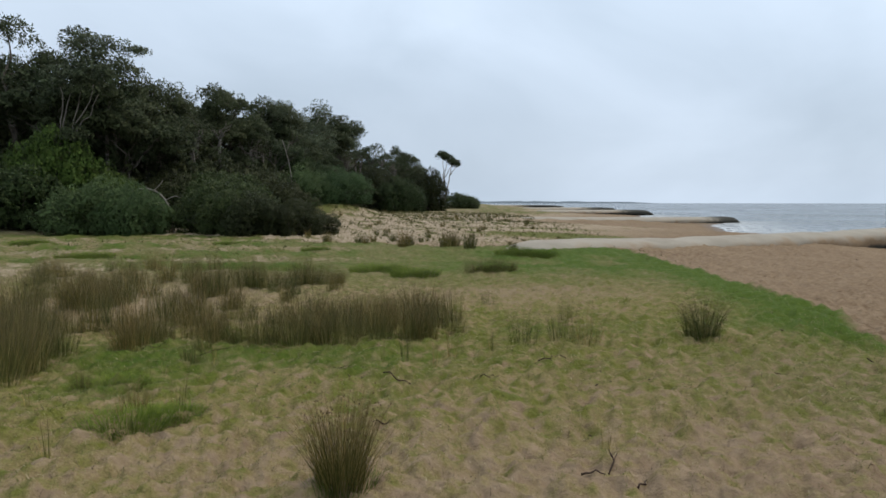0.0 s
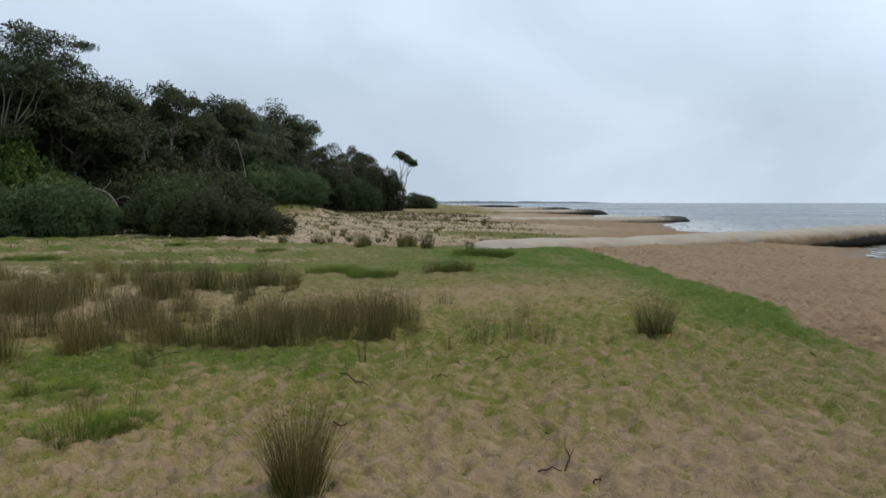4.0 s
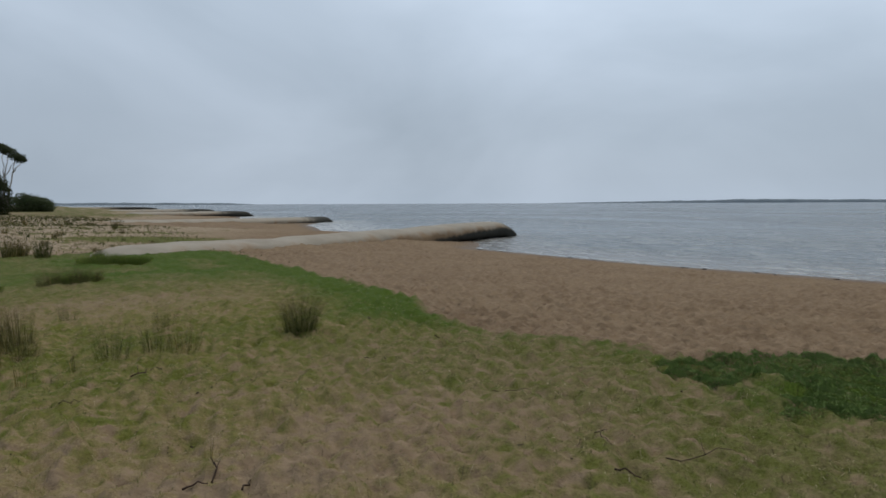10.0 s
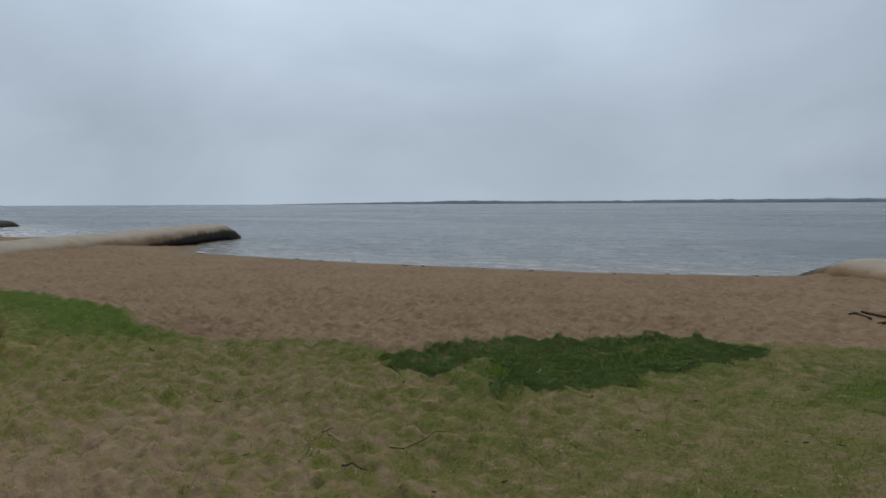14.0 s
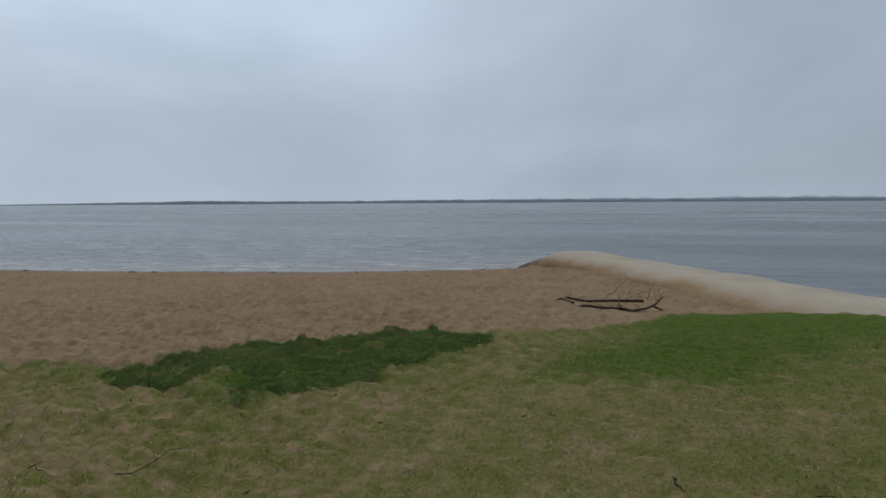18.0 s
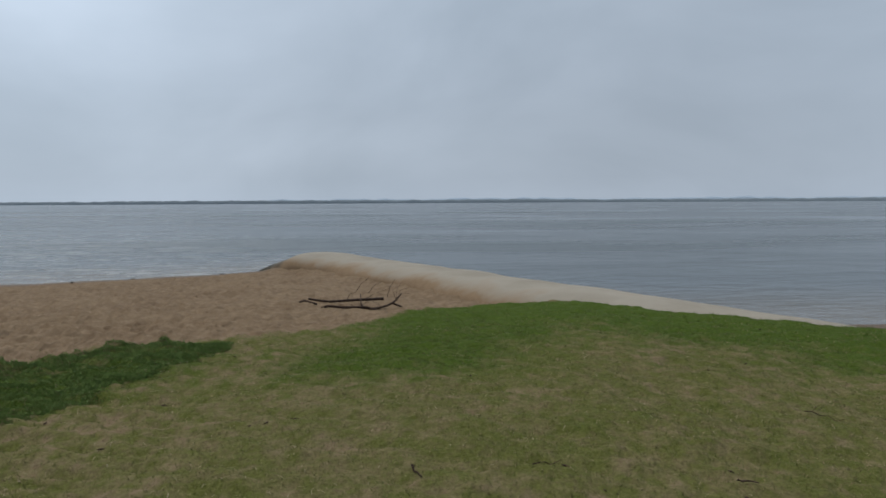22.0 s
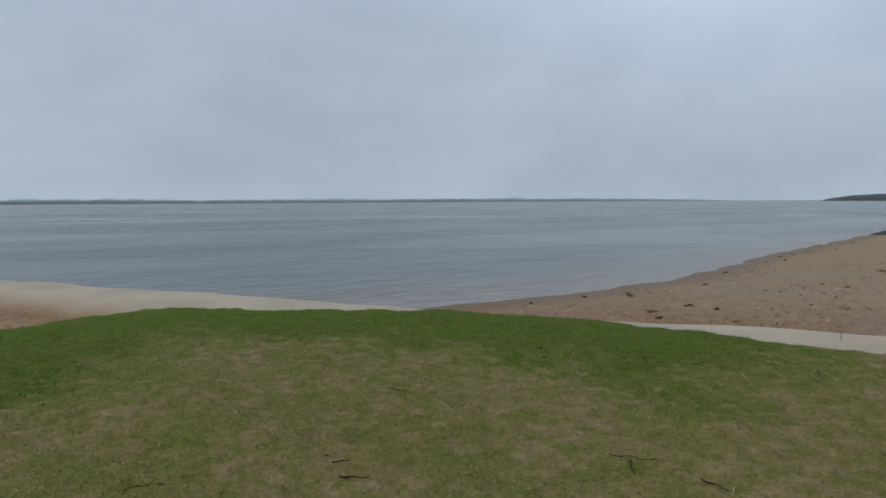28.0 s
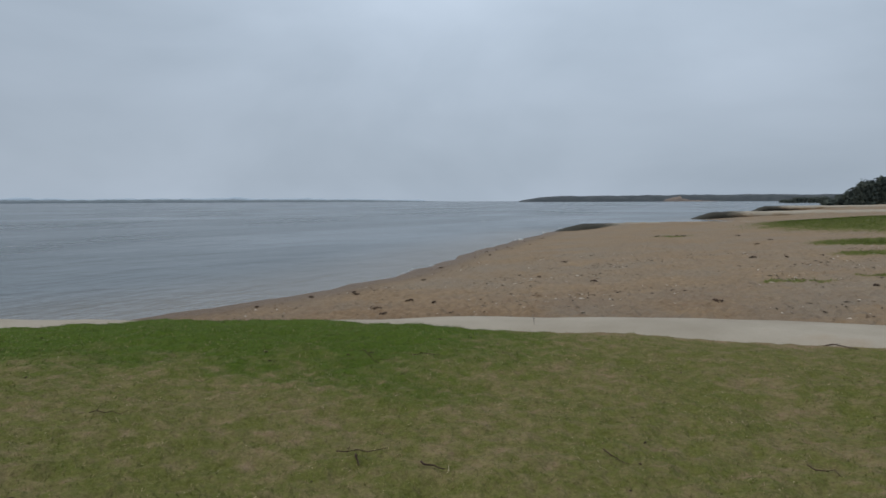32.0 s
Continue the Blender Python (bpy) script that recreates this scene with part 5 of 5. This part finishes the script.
build_turf("short_grass", 390000, 26, 0.026, 0.0045, MAT_SHORT, "short patchy yellow-green grass on sand", False, 5)
build_turf("green_grass", 300000, 27, 0.030, 0.0045, MAT_LUSH, "longer bright green grass along the turf's edge", True, 6)


def build_far_grass():
    rng = np.random.RandomState(9)
    x, y = rng.uniform(-16, 8, 200000), rng.uniform(-66, -16, 200000)
    x2, y2 = rng.uniform(-12, 16, 60000), rng.uniform(26, 90, 60000)
    x, y = np.r_[x, x2], np.r_[y, y2]
    cover, _ = grass_cover(x, y)
    keep = rng.uniform(0, 1, len(x)) < cover ** 2
    x, y = x[keep], y[keep]
    m, z = len(x), land(x, y)
    h, face, way = 0.075 * rng.uniform(0.4, 1.3, m), *rng.uniform(0, 6.28, (2, m))
    p = np.stack([x, y, z - 0.01], -1)
    s = np.stack([np.cos(face), np.sin(face), 0 * face], -1) * 0.011
    t = p + np.stack([np.cos(way) * h * 0.6, np.sin(way) * h * 0.6, h], -1)
    me = raw_mesh("shore_grass", np.stack([p - s, p + s, t], 1).reshape(-1, 3), np.arange(3 * m).reshape(m, 3), MAT_LUSH)
    set_attr(me, "along", np.tile([0.0, 0.0, 1.0], m))
    tagged(new("shore_grass", me), "patches of green grass on the open beach", "grass", kind="stuff")


build_far_grass()


def build_dune_grass():
    """Wisps and dry bits of grass strewn over the pale sand before the wood, in one mesh."""
    rng = np.random.RandomState(19)
    x, y = rng.uniform(-16, 9, 45000), rng.uniform(19, 78, 45000)
    spots = 0.5 + 0.5 * np.tanh(1.6 * Waves(36, 1.4, 3)(x, y) - 0.9)
    off = polygon_distance(GRASS_EDGE, x, y)
    keep = (rng.uniform(0, 1, len(x)) < spots) & (inland(x, y) > 17) & ((off > -0.5) | (x < -4))
    x, y = x[keep], y[keep]
    m, z = len(x), land(x, y)
    h, face, way = (0.04 + 0.0022 * y) * rng.uniform(0.4, 1.3, m), *rng.uniform(0, 6.28, (2, m))
    p = np.stack([x, y, z - 0.01], -1)
    s = np.stack([np.cos(face), np.sin(face), 0 * face], -1) * (0.006 + 0.0005 * y)[:, None]
    t = p + np.stack([np.cos(way) * h * 0.7, np.sin(way) * h * 0.7, h], -1)
    me = raw_mesh("dune_grass", np.stack([p - s, p + s, t], 1).reshape(-1, 3), np.arange(3 * m).reshape(m, 3), MAT_RUSH)
    set_attr(me, "along", np.tile([0.0, 0.0, 1.0], m))
    tagged(new("dune_grass", me), "dry brown-green wisps of grass over pale sand", "grass", kind="stuff")


build_dune_grass()


def build_creeper():
    """The dark mat of soft leafy stems at the edge of the turf, thickest along its ragged front."""
    rng = np.random.RandomState(14)
    edge = np.array([(5.45, 4.5), (6.05, 4.47), (6.59, 4.23), (7.04, 3.81), (7.36, 3.25), (7.74, 2.88), (8.13, 2.56), (8.32, 2.01), (8.08, 1.39), (7.77, 1.05), (7.5, 1.28), (7.09, 1.57), (6.59, 1.69), (6.29, 1.95), (5.88, 1.87), (5.69, 2.02),
                     (5.48, 2.3), (5.26, 2.31), (5.19, 2.64), (4.99, 2.68), (4.82, 2.73), (4.89, 2.92), (5.28, 3.08), (5.69, 3.13), (5.89, 3.53), (5.52, 3.54), (5.23, 3.46), (5.09, 3.59), (5.27, 4.0), (5.1, 4.13)])
    x, y = rng.uniform(4.6, 8.6, 700000), rng.uniform(0.9, 4.7, 700000)
    d = polygon_distance(edge, x, y) + 0.04 * Waves(33, 0.4, 3)(x, y)
    lump = 0.5 + 0.5 * np.tanh(0.9 * Waves(34, 0.8, 2)(x, y) + 0.3)
    front = np.exp(-((d + 0.16) / 0.16) ** 2)
    keep = (d < 0) & (rng.uniform(0, 1, len(x)) < 0.35 + 0.35 * lump + 0.3 * front)
    x, y, d, lump, front = (v[keep][:105000] for v in (x, y, d, lump, front))
    m = len(x)
    tall = (0.016 + 0.016 * front * (0.5 + 0.5 * lump) + 0.012 * lump) * smooth01(-d, -0.02, 0.10)
    z = land(x, y)
    leafy = rng.uniform(0, 1, m) < 0.45
    # upright soft blades
    bx, by, bz, h = x[~leafy], y[~leafy], z[~leafy], (tall * rng.uniform(0.6, 1.25, m))[~leafy]
    n = len(bx)
    face, way = rng.uniform(0, 2 * np.pi, (2, n))
    p = np.stack([bx, by, bz - 0.004], -1)
    side = np.stack([np.cos(face), np.sin(face), 0 * face], -1) * 0.0032
    tip = p + np.stack([np.cos(way) * h * 0.5, np.sin(way) * h * 0.5, h], -1)
    bv = np.stack([p - side, p + side, tip], 1).reshape(-1, 3)
    # small leaves through the height of the mat
    q = np.stack([x, y, z + tall * rng.uniform(0.15, 1.0, m) ** 0.7], -1)[leafy]
    lv, _ = leaf_tris(q, np.tile([0.0, 0.0, 1.0], (len(q), 1)), 0.014, rng, -0.2)
    v = np.concatenate([bv, lv])
    me = raw_mesh("creeping_plant", v, np.arange(len(v)).reshape(-1, 3), MAT_MAT)
    tagged(new("creeping_plant", me), "low dark green creeping plant mat at the sand's edge", "plant", kind="stuff")


build_creeper()


# ---- driftwood and sticks ----
def branch_part(name, parent, pts, r0, r1, material, label=""):
    v, f = [], []
    limb(v, f, [Vector(p) for p in pts], r0, r1, 7)
    return child(name, mesh(name, v, f, material), parent, label)


def driftwood():
    x, y = 13.45, -0.06
    top = new("driftwood_branch")
    top.location = (x, y, ground_z(x, y))
    a = Vector((-0.12, 0.99, 0)).normalized()
    b = Vector((0.99, 0.12, 0))

    def at(s, t, h):
        q = a * s + b * t
        return (q.x, q.y, h + ground_z(x + q.x, y + q.y) - ground_z(x, y))
    upper = branch_part("upper_log", top, [at(0.70, 0.5, 0.075), at(0.62, 0.5, 0.055), at(0.3, 0.52, 0.07), at(-0.2, 0.5, 0.085), at(-0.82, 0.5, 0.12)], 0.02, 0.031, MAT_DRIFT)
    lower = branch_part("lower_log", top, [at(0.52, -0.35, 0.03), at(0.4, -0.33, 0.02), at(0.1, -0.36, 0.03), at(-0.33, -0.38, 0.03), at(-0.5, -0.55, 0.02)], 0.02, 0.03, MAT_DRIFT)
    branch_part("broken_stub", top, [at(0.97, 0.3, 0.03), at(0.8, 0.1, 0.03), at(0.6, -0.14, 0.02)], 0.012, 0.03, MAT_DRIFT)
    branch_part("fork", lower, [at(-0.4, -0.42, 0.03), at(-0.55, -0.5, 0.03), at(-0.75, -0.35, 0.06), at(-0.9, -0.15, 0.11), at(-0.98, -0.05, 0.17), at(-1.1, 0.02, 0.27)], 0.024, 0.014, MAT_DRIFT)
    branch_part("fork", lower, [at(-0.88, -0.17, 0.11), at(-0.98, 0.0, 0.06), at(-1.16, 0.22, 0.03)], 0.026, 0.014, MAT_DRIFT)
    branch_part("snag", upper, [at(-0.26, -0.36, 0.03), at(-0.3, 0.1, 0.10), at(-0.35, 0.55, 0.20)], 0.014, 0.009, MAT_DRIFT)
    # thin twigs: foot and tip as place along, depth and height
    for s0, t0, h0, s1, t1, h1, thick in ((-0.2, 0.2, 0.26, -0.5, 0.2, 0.58, 0.0055), (-0.05, 0.4, 0.08, -0.2, 0.2, 0.27, 0.006), (-0.47, 0.2, 0.27, -0.75, 0.2, 0.54, 0.0045), (-0.82, 0.1, 0.20, -1.02, 0.2, 0.58, 0.006), (-0.97, -0.05, 0.17, -1.15, 0.2, 0.56, 0.004),
                                          (-0.4, 0.45, 0.10, -0.85, 0.4, 0.36, 0.0045), (-0.98, -0.05, 0.17, -0.95, 0.1, 0.42, 0.004), (-1.0, 0.0, 0.2, -1.3, 0.1, 0.34, 0.005), (-0.1, -0.3, 0.03, -0.02, 0.0, 0.2, 0.004), (-0.6, -0.4, 0.05, -0.5, 0.0, 0.17, 0.004), (-0.2, -0.3, 0.03, -0.62, 0.0, 0.19, 0.005), (-1.02, 0.02, 0.2, -1.22, 0.1, 0.47, 0.004)):
        branch_part("twig", upper, [at(s0, t0, h0), at((s0 + s1) / 2 + 0.03, (t0 + t1) / 2, (h0 + h1) / 2 + 0.02), at(s1, t1, h1)], thick, 0.0025, MAT_DRIFT)
    tagged(top, "dark weathered driftwood branch with twigs on the sand", "driftwood")


driftwood()


def stick(x, y, length, turn, thick=0.012, forks=1, material=None, label="small dark dead stick lying on the grass", seed=0):
    r = random.Random(seed)
    top = new("stick")
    way = Vector((math.cos(turn), math.sin(turn), 0))
    side = Vector((-way.y, way.x, 0))
    pts = []
    for i in range(6):
        k = i / 5 - 0.5
        p = way * (k * length) + side * r.uniform(-0.06, 0.06) * length
        pts.append((p.x, p.y, ground_z(x + p.x, y + p.y) - ground_z(x, y) + thick * 0.8 + r.uniform(0, 0.02)))
    top.location = (x, y, ground_z(x, y))
    stem = branch_part("stem", top, pts, thick, thick * 0.45, material or MAT_DRIFT)
    for i in range(forks):
        p = Vector(pts[r.randint(1, 4)])
        q = p + way * r.uniform(0.05, 0.25) * length + side * r.choice((-1, 1)) * r.uniform(0.12, 0.3) * length
        branch_part("twig", stem, [p, p.lerp(q, 0.5) + Vector((0, 0, 0.015)), q + Vector((0, 0, r.uniform(0.0, 0.05)))], thick * 0.6, thick * 0.3, material or MAT_DRIFT)
    tagged(top, label, "stick", "dead sticks on the ground")


# east, north, length, turn
STICKS = [(0.88, 3.89, 0.14, -0.12), (1.05, 4.12, 0.30, 1.13), (1.15, 3.81, 0.16, 0.96), (-0.44, 4.96, 0.13, 0.83), (-0.41, 6.14, 0.40, -0.79), (1.11, 6.87, 0.41, 0.65), (-3.15, 7.38, 0.29, 0.53),
          (-2.40, 7.17, 0.45, 1.02), (-0.99, 6.55, 0.20, -0.47), (0.42, 6.01, 0.24, 0.69), (3.59, 4.45, 0.35, -0.70), (3.30, 3.12, 0.26, -1.96), (3.64, 2.62, 0.52, -0.15), (3.26, 6.33, 0.31, -1.16), (3.04, 2.68, 0.15, -0.92), (4.35, 6.74, 0.18, -0.90)]
STICKS += [(3.92, -1.25, 0.22, -1.13), (4.54, -3.53, 0.26, -2.30), (3.55, -2.31, 0.11, -1.97), (3.95, -0.47, 0.18, -2.97), (2.47, -3.83, 0.34, -2.57), (1.90, -3.73, 0.18, 3.0), (3.33, -2.26, 0.18, -2.30), (2.39, -3.65, 0.15, 2.27),
           (0.94, -4.37, 0.25, 2.46), (-0.23, -4.79, 0.23, 2.41), (3.88, -6.12, 0.6, 2.54), (3.37, -6.43, 0.35, 3.10)]
for i, (x, y, length, turn) in enumerate(STICKS):
    thick = 0.007 if length < 0.2 else 0.0038
    if i in (1, 4, 5):
        thick = 0.007
    stick(x, y, length, turn, thick, 2 if i == 5 else (1 if length > 0.25 else 0), seed=i + 3)


# ---- weed and flotsam on the beach ----
def debris(x, y, size, seed, label="small dark clump of washed-up seaweed on sand", material=None):
    rng = np.random.RandomState(seed)
    top = tagged(new("seaweed"), label, "seaweed", "flotsam on the beach")
    top.location = (x, y, ground_z(x, y))
    for i in range(7):
        a, q = rng.uniform(0, 6.28), rng.normal(0, size * 0.35, 2)
        z = ground_z(x + q[0], y + q[1]) - ground_z(x, y)
        w = Vector((math.cos(a), math.sin(a), 0)) * size * rng.uniform(0.2, 0.6)
        c = Vector((q[0], q[1], z + 0.012))
        branch_part("strand", top, [c - w, c - w * 0.3 + Vector((0, 0, 0.03)), c + w * 0.4 + Vector((0, 0, 0.02)), c + w], size * 0.05 + 0.006, 0.006, material or MAT_DRIFT)


WEED = [(7.1, -11.9), (7.7, -12.6), (7.7, -26.3), (4.8, -19.4), (1.2, -15.4), (2.3, -41.5), (1.1, -33.4), (1.0, -26.9), (-0.1, -26.9), (0.6, -37.1), (5.8, -43.5), (6.9, -43.1), (5.3, -43.0), (-1.9, -18.3), (7.7, -15.0),
        (-1.2, -27.3), (8.4, -13.4), (7.0, -12.0), (9.0, -11.2), (8.4, -15.0), (7.0, -21.0), (17.1, 28.1), (23.7, 17.4), (24.1, 14.6), (24.9, 9.3)]
for i, (x, y) in enumerate(WEED):
    debris(x, y, 0.05 + 0.06 * ((i * 7) % 5) / 4 + 0.0025 * abs(y), 200 + i)
for i in range(16):
    y = -13.5 - 34 * R.random()
    x = float(np.interp(y, SHORE[:, 0], SHORE[:, 1])) - 0.7 - R.uniform(0, 1.6)
    debris(x, y, R.uniform(0.05, 0.13), 300 + i, "scrap of dark weed along the tide line")
for i in range(9):
    y = 4.5 + i * 3.6 + R.uniform(-1.5, 1.5)
    x = float(np.interp(y, SHORE[:, 0], SHORE[:, 1])) - 0.5 - R.uniform(0, 0.8)
    debris(x, y, R.uniform(0.08, 0.2), 340 + i, "scrap of dark weed along the tide line")


def stake():
    top = new("stake")
    x, y, z = 3.10, -9.13, -0.10
    top.location = (x, y, z)
    stem = branch_part("stem", top, [(0, 0, -0.05), (0.004, 0.01, 0.05), (0.02, 0.015, 0.13)], 0.004, 0.003, MAT_GREY_DRIFT)
    branch_part("twig", stem, [(0.004, 0.01, 0.05), (-0.01, 0.02, 0.07), (-0.02, 0.02, 0.08)], 0.003, 0.002, MAT_DRIFT)
    tagged(top, "short thin grey stake stuck in the pale tube", "stake")


stake()
stick(-0.52, -8.71, 0.5, 2.5, 0.008, 2, label="thin dead stick beside the pale tube", seed=91)


def scrap(x, y):
    """A crumpled pale scrap at the waterline."""
    rng = np.random.RandomState(4)
    v, f = [], []
    for i in range(6):
        for j in range(5):
            v.append(((i - 2.5) * 0.06, (j - 2) * 0.05, 0.03 + 0.03 * rng.uniform() + 0.04 * math.sin(i * 1.9 + j)))
    for i in range(5):
        for j in range(4):
            f.append((i * 5 + j, i * 5 + j + 1, i * 5 + j + 6, i * 5 + j + 5))
    m = Mat("white_scrap", 0.7)
    ob = new("flotsam_scrap", mesh("flotsam_scrap", v, f, m.done(m.ramp(m.noise(9), [(0.3, (0.5, 0.5, 0.48)), (0.7, (0.78, 0.78, 0.76))]))))
    thick = ob.modifiers.new("thickness", "SOLIDIFY")
    thick.thickness = 0.02
    ob.location = (x, y, ground_z(x, y))
    tagged(ob, "crumpled white scrap washed up at the waterline", "flotsam")


scrap(16.49, -45.36)


# ---- shell grit on the southern beach and chips of bark on the turf ----
def scatter(name, n, x0, x1, y0, y1, size, flat, material, label, category, seed, spot=None, keep=None):
    """Many small angular bits lying on the ground, in one mesh."""
    rng = np.random.RandomState(seed)
    x, y = rng.uniform(x0, x1, n), rng.uniform(y0, y1, n)
    if spot is not None:
        k = rng.uniform(0, 1, n) < np.clip(0.25 + 0.6 * spot(x, y), 0.03, 1)
        x, y = x[k], y[k]
    if keep is not None:
        k = keep(x, y)
        x, y = x[k], y[k]
    m = len(x)
    z = land(x, y)
    s = size * rng.uniform(0.4, 1.5, m) ** 1.5
    turn = rng.uniform(0, 2 * np.pi, m)
    long = rng.uniform(1.0, 2.4, m)
    pts = np.array([(1, 0, 0), (0, 0.6, 0), (-1, 0.1, 0), (0, -0.6, 0), (0.1, 0, 1), (0, 0, -0.6)], float)[None] * rng.uniform(0.7, 1.3, (m, 6, 3))
    px, py = pts[..., 0] * (s * long)[:, None], pts[..., 1] * s[:, None]
    ca, sa = np.cos(turn)[:, None], np.sin(turn)[:, None]
    v = np.stack([x[:, None] + px * ca - py * sa, y[:, None] + px * sa + py * ca, z[:, None] + pts[..., 2] * (s * flat)[:, None]], -1)
    tri = np.array([(0, 1, 4), (1, 2, 4), (2, 3, 4), (3, 0, 4), (1, 0, 5), (2, 1, 5), (3, 2, 5), (0, 3, 5)])
    f = (np.arange(m)[:, None, None] * 6 + tri[None]).reshape(-1, 3)
    tagged(new(name, raw_mesh(name, v.reshape(-1, 3), f, material)), label, category, kind="stuff")


def grit_material():
    m = Mat("shell_grit", 0.85)
    return m.done(m.ramp(m.island(), [(0.0, (0.035, 0.027, 0.02)), (0.45, (0.11, 0.085, 0.062)), (0.75, (0.22, 0.17, 0.12)), (1.0, (0.55, 0.50, 0.43))]))


MAT_GRIT = grit_material()
grit_spot = Waves(61, 5.5, 3)
scatter("shell_grit", 8500, -5, 12, -30, -10.6, 0.022, 0.5, MAT_GRIT, "scattered shells and dark grit on the beach sand", "grit", 81, grit_spot, lambda x, y: (inland(x, y) > 0.8) & (polygon_distance(GRASS_EDGE, x, y) > 2.6))
scatter("bark_chips", 700, -4.5, 8, -7.5, 9.5, 0.011, 0.5, MAT_DRIFT, "small dark chips of bark strewn on the turf", "litter", 82, Waves(62, 2.5, 2), lambda x, y: (polygon_distance(GRASS_EDGE, x, y) < -0.2) & (np.hypot(x, y) > 2.2))


def straw_material(name, stops):
    m = Mat(name, 0.9)
    return m.done(m.ramp(m.island(), stops))


def strewn(name, n, x0, x1, y0, y1, longest, material, label, seed):
    """Thin stalks lying about on the turf, in one mesh."""
    rng = np.random.RandomState(seed)
    x, y = rng.uniform(x0, x1, n), rng.uniform(y0, y1, n)
    k = (polygon_distance(GRASS_EDGE, x, y) < -0.3) & (np.hypot(x, y) > 1.8) & (rng.uniform(0, 1, n) < 0.35 + 0.3 * patchy(x, y))
    x, y = x[k], y[k]
    m = len(x)
    turn, half, w = rng.uniform(0, np.pi, m), longest * rng.uniform(0.5, 1.0, m) ** 2, rng.uniform(0.0007, 0.0015, m)
    dx, dy = np.cos(turn), np.sin(turn)
    ends = []
    for k in (-1, 0, 1):
        px, py = x + dx * half * k, y + dy * half * k
        pz = land(px, py) + 0.006 + 0.008 * (k == 0) + rng.uniform(0, 0.006, m)
        ends.append((px, py, pz))
    v = np.stack([np.stack([px - dy * w * side, py + dx * w * side, pz], -1) for px, py, pz in ends for side in (-1, 1)], 1).reshape(-1, 3)
    f = (np.arange(m)[:, None, None] * 6 + np.array([(0, 2, 3, 1), (2, 4, 5, 3)])[None]).reshape(-1, 4)
    tagged(new(name, raw_mesh(name, v, f, material)), label, "litter", kind="stuff")


MAT_STRAW = straw_material("dry_straw", [(0.0, (0.13, 0.095, 0.045)), (0.5, (0.24, 0.185, 0.10)), (0.85, (0.34, 0.275, 0.165)), (1.0, (0.46, 0.39, 0.26))])
MAT_DEAD = straw_material("dead_stalks", [(0.0, (0.022, 0.017, 0.011)), (0.7, (0.055, 0.042, 0.026)), (1.0, (0.10, 0.078, 0.048))])
strewn("straw_litter", 52000, -6, 7.5, 1.5, 12.5, 0.024, MAT_STRAW, "pale dry stalks strewn over the sandy turf", 83)
strewn("dead_stalks", 16000, -6, 7.5, 1.5, 12.5, 0.036, MAT_DEAD, "dark dead stalks strewn over the sandy turf", 84)
strewn("turf_thatch", 22000, -2.5, 9, -7.5, 1.5, 0.024, MAT_STRAW, "pale dry stalks lying in the short turf", 85)
